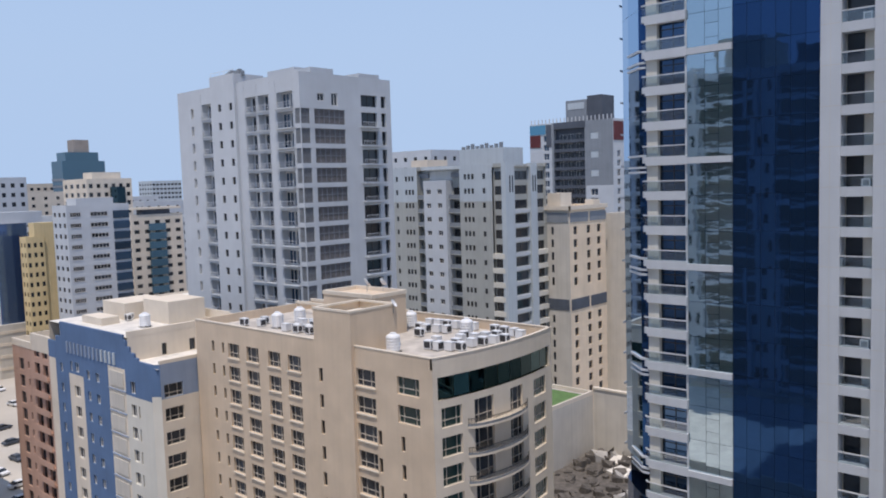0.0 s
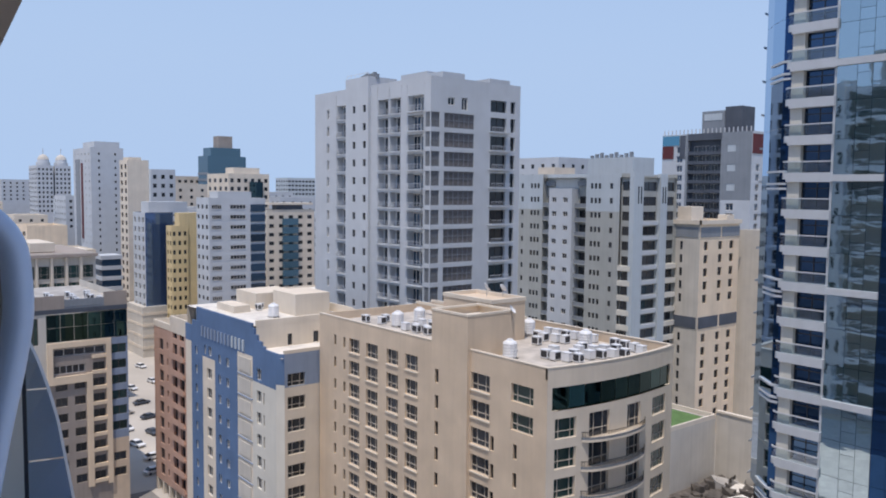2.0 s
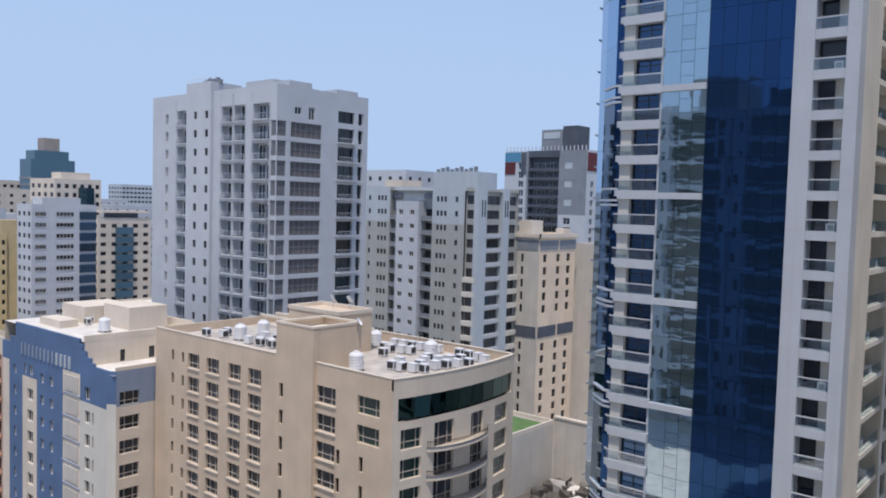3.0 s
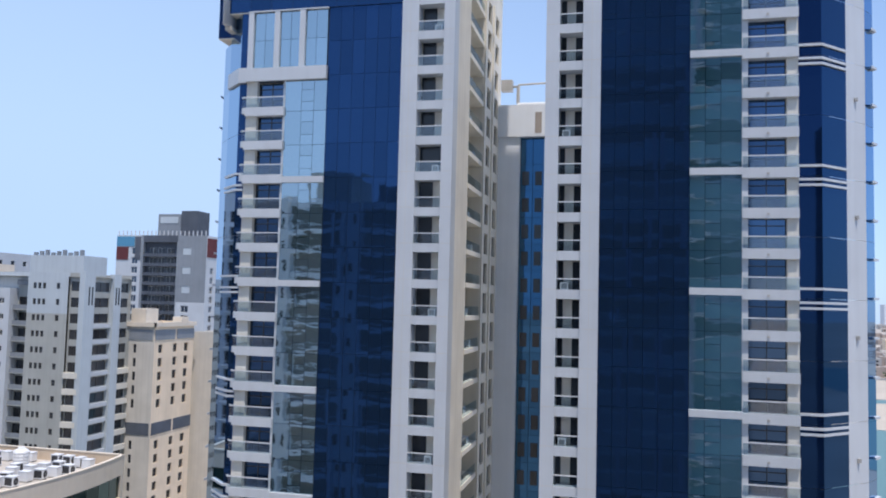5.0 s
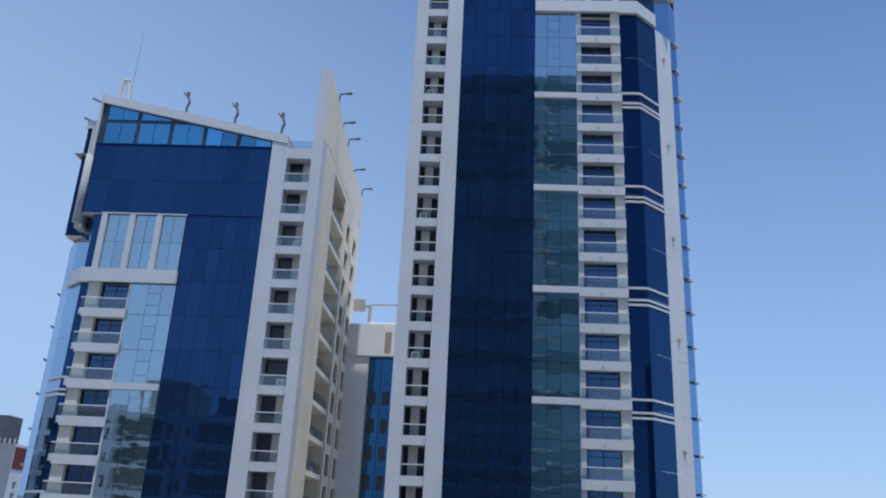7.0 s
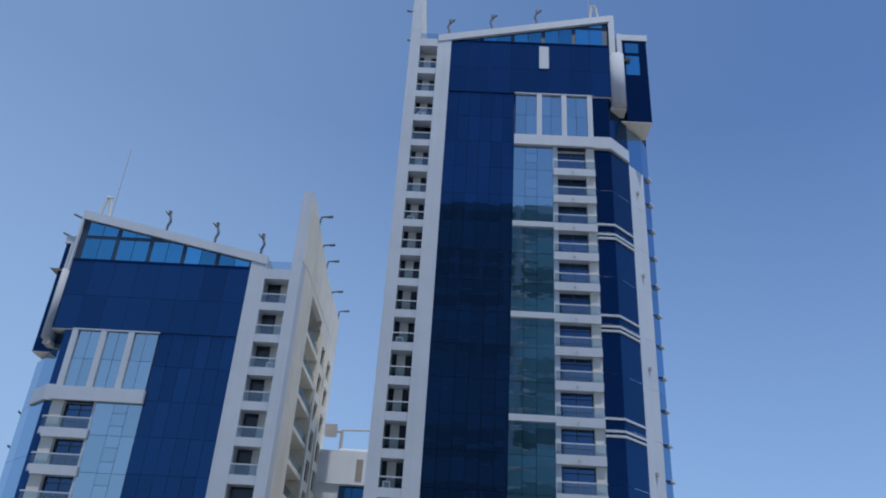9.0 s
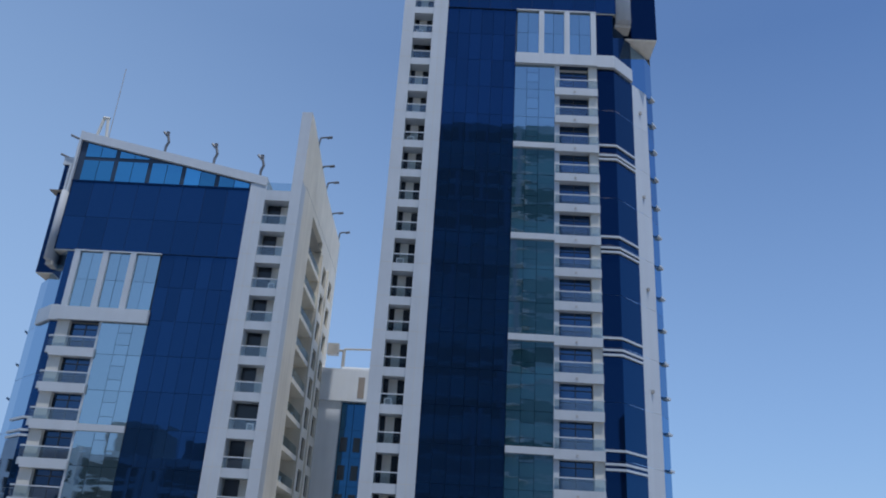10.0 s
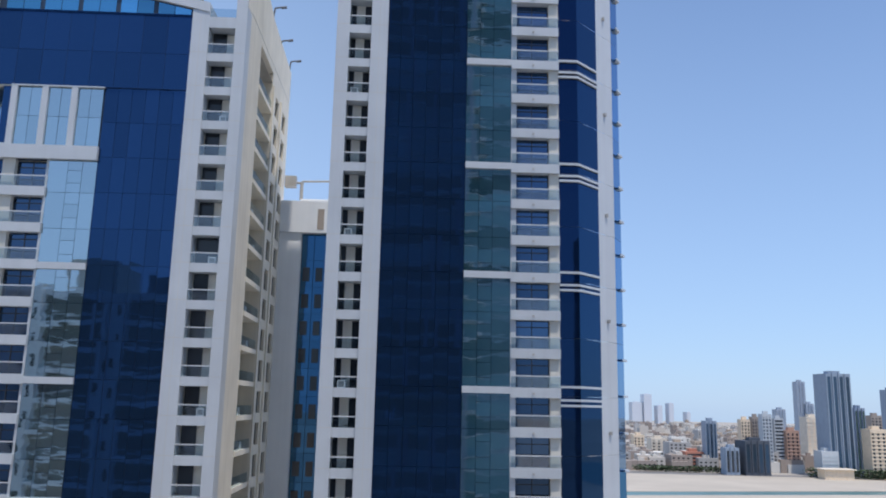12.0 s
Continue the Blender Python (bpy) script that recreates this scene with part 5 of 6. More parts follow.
        if sx < 0:
            for (ua, oa), (ub, ob) in zip(arc, arc[1:]):
                m.poly([(X(ua), y0 - oa + 0.06, zb), (X(ub), y0 - ob + 0.06, zb), (X(ub), y0 - ob + 0.06, zb + 0.96), (X(ua), y0 - oa + 0.06, zb + 0.96)], "balustrade")
        guard = part("balustrade", m, h); guard.visible_shadow = False
        m = Mesh(); bx(m, b0 + 0.05, cn, zb + 0.96, zb + 1.06, 0.24, 0.34, "rail")
        if sx < 0:
            m.prism([(X(u), y0 - o) for u, o in arc] + [(X(u - 0.1), y0 - o + 0.1) for u, o in reversed(arc)], zb + 0.96, zb + 1.1, "panel")
        part("handrail", m, guard)
        # a small steel bolt on the front of each slab, no lamp
        if sx > 0:
            one("ceiling_light", (d0 + d1) / 2 - 0.1, (d0 + d1) / 2 + 0.1, zb - 0.6, zb - 0.42, 0.362, 0.42, "steel")
    # white pillars with their panel joints, and the loggia stack between them
    top_p = 96.3 + lift
    one("pillar", r1, g0, 0, rake[0] - 0.9 + lift, -1.5, 0.35, "panel")
    one("pillar", 0, r0, 0, 97.5 + lift, -1.5, 0.35, "panel")
    one("panel_joint", (r1 + g0) / 2 - 0.012, (r1 + g0) / 2 + 0.012, LOW, top_p, 0.348, 0.354, "greybeige")
    zl = []
    z = band0 + FL * 3
    while z > LOW:
        zl.append(z + slab_top); z -= FL
    one("loggia_wall", r0, r1, 0, top_p - 1.2, -1.3, -1.1, "side")
    for i, z in enumerate(zl):                 # z: the top of each slab
        for a, b in ((r1, g0), (0.0, r0)):
            one("panel_joint", a - 0.003, b + 0.003, z - 0.02, z + 0.02, 0.346, 0.354, "greybeige")
        one("balcony_slab", r0, r1, z - 0.82, z, -1.09, 0.22, "panel")
        wide = i == (6 if sx < 0 else 3)
        da, db = (r0 + 0.1, r1 - 0.1) if wide else ((r0 + (r1 - r0) * 0.42, r1 - 0.12) if sx < 0 else (r0 + 0.05, r0 + 0.5))
        if z + 2.6 < top_p:
            one("loggia_door", da, db, z, z + 2.56, -1.09, -1.02, "glass")
            if sx > 0:
                one("loggia_door", r1 - 0.72, r1 - 0.05, z, z + 2.5, -1.09, -1.02, "glass")
            guard = one("balustrade", r0, r1, z, z + 0.9, 0.14, 0.16, "balustrade"); guard.visible_shadow = False
            one("handrail", r0, r1, z + 0.9, z + 1.0, 0.10, 0.2, "rail", guard)
        if i % 4 == 2:
            m = Mesh(); bx(m, r0 + 0.3, r0 + 1.0, z, z + 0.66, -0.7, -0.2, "metalwhite"); bx(m, r0 + 0.4, r0 + 0.9, z + 0.1, z + 0.56, -0.199, -0.19, "grey"); part("cooling_unit", m, h)
    one("lintel", r0, r1, top_p - 1.1, top_p, -1.3, 0.3, "panel")
    one("balustrade", r0, r1, top_p + 0.05, top_p + 0.9, 0.2, 0.23, "balustrade")
    # the cap: a projecting blue box with a raking top
    cs, ce = g0, cn + 2.2
    slope = lambda u: rake[0] + lift + (u - 4.5) * rake[1]
    wz = 96.3 + lift
    def raked(u_a, u_b, o0, o1, zlo, zhi, mat, name):
        a, b = X(u_a), X(u_b)
        ends = sorted(((a, u_a), (b, u_b)))
        m = Mesh()
        plan = [(ends[0][0], y0 - o1), (ends[1][0], y0 - o1), (ends[1][0], y0 - o0), (ends[0][0], y0 - o0)]
        us = [ends[0][1], ends[1][1], ends[1][1], ends[0][1]]
        m.prism(plan, [zlo(u) for u in us], [zhi(u) for u in us], mat)
        return part(name, m, h)
    raked(cs, ce, -4.0, 0.10, lambda u: cap0, lambda u: slope(u) - 0.5, "joint", "cap_core")
    w = (ce - cs) / 8
    for i in range(8):
        for z0, z1 in ((cap0, cap0 + 3.6), (cap0 + 3.6, wz)):
            pane("glass_pane", cs + w * i, cs + w * (i + 1), z0, z1, "deepblue", 0.14, 0.005)
    one("transom", cs, ce, wz - 0.05, wz + 0.16, 0.12, 0.2, "navyblue")
    w = (ce - 0.5 - cs) / 5
    for i in range(5):
        u0, u1 = cs + w * i + 0.22, cs + w * (i + 1) - 0.22
        tiers = [(wz + 0.2, wz + 2.5), (wz + 2.9, 999.0)]
        for q, (za, zb) in enumerate(tiers):
            a, b = min(zb, slope(u0) - 1.1), min(zb, slope(u1) - 1.1)
            if max(a, b) < za + 0.25:
                continue
            mid = (u0 + u1) / 2
            for c, d in ((u0, mid - 0.03), (mid + 0.03, u1)):
                t0, t1 = (max(za + 0.02, min(zb, slope(v) - 1.1)) for v in (c, d))
                m = Mesh(); m.poly([(X(c), y0 - 0.15, za), (X(d), y0 - 0.15, za), (X(d), y0 - 0.15, t1), (X(c), y0 - 0.15, t0)], "brightblue"); part("clerestory_pane", m, h)
    raked(r1 + 0.05, ce + 0.1, -4.2, 0.45, lambda u: slope(u) - 0.95, lambda u: slope(u), "panel", "raking_coping")
    if sx > 0:
        one("sign_plate", 15.1, 16.2, 92.5 + lift, 95.8 + lift, 0.16, 0.3, "panel")
    # rounded white edge, and the wing of the cap that turns the corner
    m = Mesh()
    n = 10
    ring = [(ce + ew * (1 - math.cos(math.pi * k / n)) / 2, 0.25 + 0.5 * math.sin(math.pi * k / n)) for k in range(n + 1)]
    m.prism([(X(u), y0 - o) for u, o in ring] + [(X(ce + ew), y0 + 1.4), (X(ce), y0 + 1.4)], 87.6 + lift, 95.0 + lift, "mattpanel"); ob = part("cap_edge", m, h)
    for poly in ob.data.polygons:
        poly.use_smooth = abs(poly.normal.z) < 0.5 and len(poly.vertices) == 4
    m = Mesh()
    for a, b in ((0.0, 0.42), (0.55, 0.9)):
        bx(m, ce + a * ew, ce + b * ew, 95.0 + lift, (slope(ce) + 0.1 if a == 0 else 98.2 + lift), -0.6, 0.4, "panel")
    part("cap_edge", m, h)
    wa, wb = (ce + ew + 0.4 if sx > 0 else ce + 0.1), ce + wing      # the wing stands back and faces the front
    p = [(X(wa), y0 + 1.6), (X(wb), y0 + 1.6), (X(wb), y0 + 5.0), (X(wa), y0 + 5.0)]
    m = Mesh(); m.prism(p, 86.9 + lift, 99.0 + lift, "navyblue"); part("cap_wing", m, h)
    m = Mesh(); m.prism([(X(wa - 0.15), y0 + 1.45), (X(wb + 0.15), y0 + 1.45), (X(wb + 0.15), y0 + 5.1), (X(wa - 0.15), y0 + 5.1)], 99.01 + lift, 99.9 + lift, "panel"); part("wing_coping", m, h)
    if sx > 0:
        for z0, z1 in ((93.7, 96.6), (97.1, 98.6)):
            one("clerestory_pane", wa + 0.25, wa + (wb - wa) * 0.66, z0 + lift, z1 + lift, -1.59, -1.56, "brightblue")
    one("cap_soffit", cn - 0.02, ce + ew * 0.5, cap0 - 0.10, cap0 - 0.02, -1.6, 0.10, "side")
    one("cap_soffit", cn + 1.2, wb - 0.02, 86.80 + lift, 86.89 + lift, -4.9, -1.62, "side")
    # bracket work under the rounded edge
    one("bracket", ce - 0.1, ce + ew, 87.2 + lift, 87.59 + lift, -1.5, -0.1, "greybeige")
    # the folded glass corner
    top_f = 86.5 + lift
    mats = ("navyblue", "bluefold", "panel", "midblue") if sx > 0 else ("deepblue", "skyfold", "skyfold", "skyfold")
    for k, ((ua, oa), (ub, ob)) in enumerate(zip(fold, fold[1:])):
        mat = mats[k]
        hgt = FL * 1.5
        zs_ = [cap0 - 0.12 if k < 2 else top_f] + [top_f - hgt * i for i in range(1, int((top_f - LOW) / hgt) + 1)]
        for z1, z0 in zip(zs_, zs_[1:]):
            m = Mesh(); m.poly([(X(ua), y0 + oa, z0 + 0.012), (X(ub), y0 + ob, z0 + 0.012), (X(ub), y0 + ob, z1 - 0.012), (X(ua), y0 + oa, z1 - 0.012)], "skyfold" if z1 == top_f else mat)
            part("cladding_panel" if mat == "panel" and z1 < top_f else "glass_pane", m, h)
        if mat == "panel":
            for i in range(1, nfl, 3):
                uq, oq = (ua + ub) / 2, (oa + ob) / 2
                m = Mesh(); m.box(X(uq) - 0.12, X(uq) + 0.12, y0 + oq - 0.3, y0 + oq - 0.02, floors_z[i] - 0.1, floors_z[i] + 0.2, "steel"); part("bolt", m, h)
        ends = [(X(ua), y0 + oa), (X(ub), y0 + ob)]
        def ledge(name, z0, z1, out):
            m = Mesh(); m.prism([(ends[0][0], ends[0][1] - out), (ends[1][0], ends[1][1] - out), (ends[1][0], ends[1][1] - 0.02), (ends[0][0], ends[0][1] - 0.02)], z0, z1, "panel"); part(name, m, h)
        if k < 2:
            for i in range(3, nfl, 3):
                for dz in (0.62, -0.52, -0.98):
                    ledge("corner_ledge", floors_z[i] + bal_off + dz - 0.10, floors_z[i] + bal_off + dz + 0.10, 0.26)
            ledge("white_band", band0 - 0.1, band1 + 0.1, 0.4)
        if k == 3:
            for i in range(nfl):
                z = floors_z[i]
                m = Mesh(); m.prism([(X(ua + 0.7), y0 + oa + 0.6), (X(ub + 0.25), y0 + ob - 0.3), (X(ub), y0 + ob + 0.2), (X(ua + 0.7), y0 + oa + 1.2)], z - 0.1, z + 0.1, "panel"); part("edge_fin", m, h)
    # side wall with its loggias, piers and tall windows
    yb = y0 + back
    f = Face("E" if sx < 0 else "W", edge)
    rows = [(z + 0.15, z + 2.5) for z in zl if z + 2.6 < 97 + lift]
    if back > 20:
        facade(h, f, y0 + 14.4, yb, 0, 98.0 + lift, grid([(y0 + 16.8, y0 + 19.0), (y0 + 21.6, y0 + 24.0)], rows, "plain"), "side", 0.4, "side_wall")
        facade(h, f, y0 + 1.503, y0 + 7.0, 0, 98.0 + lift, [], "side", 0.3, "side_wall")
        g = Face(f.side, edge + 1.5 * sx)
        facade(h, g, y0 + 7.0, y0 + 14.4, 0, 97.0 + lift, grid([(y0 + 9.0, y0 + 10.6), (y0 + 11.6, y0 + 13.4)], rows, "plain"), "side", 0.2, "loggia_wall")
        m = Mesh()
        for yy in (y0 + 7.0, y0 + 14.4):
            m.poly([(edge, yy, 0), (g.plane, yy, 0), (g.plane, yy, 97 + lift), (edge, yy, 97 + lift)], "side")
        m.poly([(edge, y0 + 7, 97 + lift), (g.plane, y0 + 7, 97 + lift), (g.plane, y0 + 14.4, 97 + lift), (edge, y0 + 14.4, 97 + lift)], "side")
        m.poly([(edge, y0 + 7, 97 + lift), (edge, y0 + 14.4, 97 + lift), (edge, y0 + 14.4, 98 + lift), (edge, y0 + 7, 98 + lift)], "side")
        part("loggia_return", m, h)
        for i, z in enumerate(zl):
            if z + 2 > 97 + lift:
                continue
            m = Mesh(); f.box(m, y0 + 7.003, y0 + 14.397, z - 0.5, z, -1.49, 0.06, "side"); part("side_slab", m, h)
            m = Mesh(); f.box(m, y0 + 7.05, y0 + 14.35, z, z + 0.95, -0.05, -0.01, "balustrade"); part("balustrade", m, h)
            m = Mesh(); f.box(m, y0 + 7.6 + (i % 3) * 1.9, y0 + 8.5 + (i % 3) * 1.9, z, z + 0.75, -1.0, -0.4, "metalwhite"); part("cooling_unit", m, h)
            for yy in (14.45, 19.6):
                m = Mesh(); f.box(m, y0 + yy, y0 + yy + 0.9, z - 0.45, z + 2.92, 0.004, 0.22, "side"); part("pier", m, h)
    else:
        facade(h, f, y0 + 1.503, yb, 0, 98.0 + lift, [], "side", 0.3, "side_wall")
    a, b = sorted((X(-0.02), X(r0)))
    fin = [(y0 - 0.36, 97.5 + lift), (y0 - 0.36, 105.7 + lift), (y0 + 1.3, 105.7 + lift), (y0 + min(13.5, back - 1.0), 102.9 + lift), (yb, 102.1 + lift), (yb, 97.9 + lift), (y0 + 1.5, 97.9 + lift), (y0 + 1.5, 97.5 + lift)]
    m = Mesh()
    for x in (a, b):
        m.poly([(x, y, z) for y, z in fin], "side")
    for (ya, za), (yc, zc) in zip(fin, fin[1:] + fin[:1]):
        m.poly([(a, ya, za), (b, ya, za), (b, yc, zc), (a, yc, zc)], "panel")
    part("fin", m, h)
    one("panel_joint", -0.02, r0 + 0.003, 100.6 + lift, 100.64 + lift, 0.362, 0.366, "greybeige")
    m = Mesh()
    lo, hi = sorted((X(0.0), X(cn + 5)))
    m.poly([(lo, y0 + 1, 95.8 + lift), (hi, y0 + 1, 95.8 + lift), (hi, yb, 95.8 + lift), (lo, yb, 95.8 + lift)], "roofdark")
    m.poly([(lo, yb, 0), (hi, yb, 0), (hi, yb, 97 + lift), (lo, yb, 97 + lift)], "side")
    xx = X(fold[-1][0])
    m.poly([(xx, y0 + fold[-1][1], 0), (xx, yb, 0), (xx, yb, 97 + lift), (xx, y0 + fold[-1][1], 97 + lift)], "side")
    part("back_wall", m, h)
    # roof-edge lamp arms: bent posts along the coping, brackets along the fin
    def lamp_arm(x, y, z, dx):
        m = Mesh()
        knots = [(0, -0.4), (0.0, 0.7), (dx * 0.25, 1.3), (dx * 0.05, 1.9), (-dx * 0.5, 2.35), (-dx * 0.65, 2.5)]
        for (xa, za), (xb, zb) in zip(knots, knots[1:]):
            m.tube((x + xa, y, z + za), (x + xb, y, z + zb), 0.14, "darksteel", 6)
        m.tube((x - dx * 0.1, y, z + 2.0), (x - dx * 0.1, y, z + 2.5), 0.2, "darksteel", 6)
        part("lamp_arm", m, h)
    for u in (4.5, 9.5, 14.8):
        lamp_arm(X(u), y0 - 0.1, slope(u), 0.8 * (1 if sx < 0 else -1))
    for k, (d, z) in enumerate(((5.0, 104.7), (8.5, 104.0), (12.5, 103.0), (18.0, 102.6), (25.0, 102.1))[:5 if back > 20 else 2]):
        m = Mesh()
        x, y, zz_, up = X(0.1), y0 + d, z + lift, (0.1 if k % 2 else 1.1)
        m.tube((x, y, zz_ - 0.3), (x - sx * 0.2, y, zz_ + up), 0.10, "darksteel", 6)
        m.tube((x - sx * 0.2, y, zz_ + up), (x - sx * 1.4, y, zz_ + up + 0.2), 0.10, "darksteel", 6)
        m.tube((x - sx * 0.9, y, zz_ + up + 0.05), (x - sx * 1.5, y, zz_ + up + 0.15), 0.15, "darksteel", 6)
        part("lamp_arm", m, h)
    for k in (0.3, 1.5) if sx < 0 else ():
        m = Mesh(); m.tube((X(ce - 0.3 + k), y0 + 0.5 + k, slope(ce) - 0.2 - k * 1.4), (X(ce + 1.6 + k), y0 + 0.5 + k, slope(ce) + 0.6 - k * 1.4), 0.12, "darksteel", 6); part("lamp_arm", m, h)
    m = Mesh(); m.tube((X(ce - 2.0), y0 + 1, slope(ce) - 0.5), (X(ce - 2.0), y0 + 1, slope(ce) + 9), 0.045, "steel"); part("antenna", m, h)
    m = Mesh()
    for k in (0.0, 1.0):
        m.tube((X(ce - 0.9 - k * 1.2), y0 + 0.5, slope(ce) - 0.6), (X(ce - 1.3 - k * 0.4), y0 + 0.5, slope(ce) + 2.3), 0.16, "ivorywhite")
    m.tube((X(ce - 1.2), y0 + 0.5, slope(ce) + 2.3), (X(ce - 1.9), y0 + 0.5, slope(ce) + 2.2), 0.18, "ivorywhite"); part("davit", m, h)
    return h


M["darksteel"] = plaster("dark_grey_steel", (0.15, 0.16, 0.18), rough=0.5, vary=0.15)
M["mattpanel"] = plaster("matt_grey_white_cladding", (0.50, 0.515, 0.53), vary=0.06)
M["joint"] = plaster("dark_blue_joint", (0.02, 0.045, 0.09), rough=0.5, vary=0.2)
M["navyblue"] = coated("navy_blue_glass", (0.010, 0.028, 0.075), vary=0.1, wave=0.3, body=(0.015, 0.04, 0.09))
M["bluefold"] = coated("mid_navy_glass", (0.014, 0.058, 0.14), vary=0.1, wave=0.3, body=(0.015, 0.06, 0.14))
M["skyfold"] = coated("pale_blue_corner_glass", (0.28, 0.43, 0.60), vary=0.05, wave=0.3)
M["brightblue"] = coated("bright_blue_glass", (0.12, 0.34, 0.55), vary=0.3, wave=0.5, body=(0.05, 0.25, 0.45))
glass_tower(-16.75, -1, 72.4, (1.06, 3.57, 5.2, 12.81, 17.2, 17.42, 20.24, 21.4), 0.0, "blue glass residential tower with white pillars and a raking top", 26.2,
            [(21.4, 0.0), (22.2, 0.0), (24.5, 2.1), (26.2, 4.0), (26.9, 6.0)], (97.9, 0.216), 0.85, 0.25, 2.15, 0.6)
glass_tower(-7.95, 1, 70.8, (1.2, 3.25, 4.83, 12.37, 16.59, 17.09, 20.15, 21.04), 30.5, "taller blue glass residential tower with white pillars and balconies", 12.0,
            [(21.04, 0.0), (22.85, 0.0), (25.25, 2.35), (27.2, 4.2), (28.3, 6.0)], (97.1, 0.207), 0.15, 0.0, 4.8, 1.6)


M["linkglass"] = coated("blue_green_glass", (0.035, 0.10, 0.19), wave=0.4, body=(0.02, 0.07, 0.13))
M["linkwhite"] = plaster("white_tiled_cladding", (0.84, 0.86, 0.88), rough=0.4, vary=0.05, streak=0.05)


def link_block():
    y0 = 97.0
    h = thing("link_building", (-12, 103, 0), "white linking block with a tall blue glass strip between the towers", "building")
    for a, b, ya, za, zb in ((-16.7, -14.0, y0, 0, 80.6), (-10.85, 2, y0, 0, 80.6), (-16.7, 2, y0 - 0.3, 80.61, 84.6), (-14.6, -10.0, y0 + 1.5, 84.61, 85.3)):
        add_box(h, "wall", a, b, ya, 110, za, zb, "linkwhite")
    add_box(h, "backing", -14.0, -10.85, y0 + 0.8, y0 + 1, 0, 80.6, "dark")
    for i in range(24):
        z = 80.6 - i * 3.3
        for k, a in enumerate((-14.0, -12.42)):
            m = Mesh(); m.poly([(a + 0.03, y0 + 0.7, z - 3.27), (a + 1.55, y0 + 0.7, z - 3.27), (a + 1.55, y0 + 0.7, z), (a + 0.03, y0 + 0.7, z)], "linkglass"); part("glass_pane", m, h)
            # dark plates on the panes: mirrored windows put on as colour
            if i > 0:
                add_box(h, "window", a + 0.3, a + 1.15, y0 + 0.6, y0 + 0.69, z - 2.6, z - 0.9, "glass")
    add_box(h, "louvre", -12.1, -11.3, y0 - 0.34, y0 - 0.303, 81.0, 83.6, "brownbeige")
    c = thing("roof_crane", (-14.3, 99, 84.6), "pale window-cleaning crane with a long jib on the roof", "crane")
    m = Mesh(); m.tube((-14.6, 99, 85.3), (-14.6, 99, 87.6), 0.22, "steel", 8); part("mast", m, c)
    m = Mesh(); m.tube((-14.6, 99, 87.7), (-8.6, 99, 87.9), 0.13, "steel", 8); part("jib", m, c)
    m = Mesh(); m.box(-16.7, -15.3, 98.5, 99.5, 86.9, 88.3, "steel"); part("counterweight", m, c)
    m = Mesh(); m.tube((-15.3, 99, 87.5), (-14.6, 99, 87.5), 0.16, "steel", 8); part("arm", m, c)


link_block()


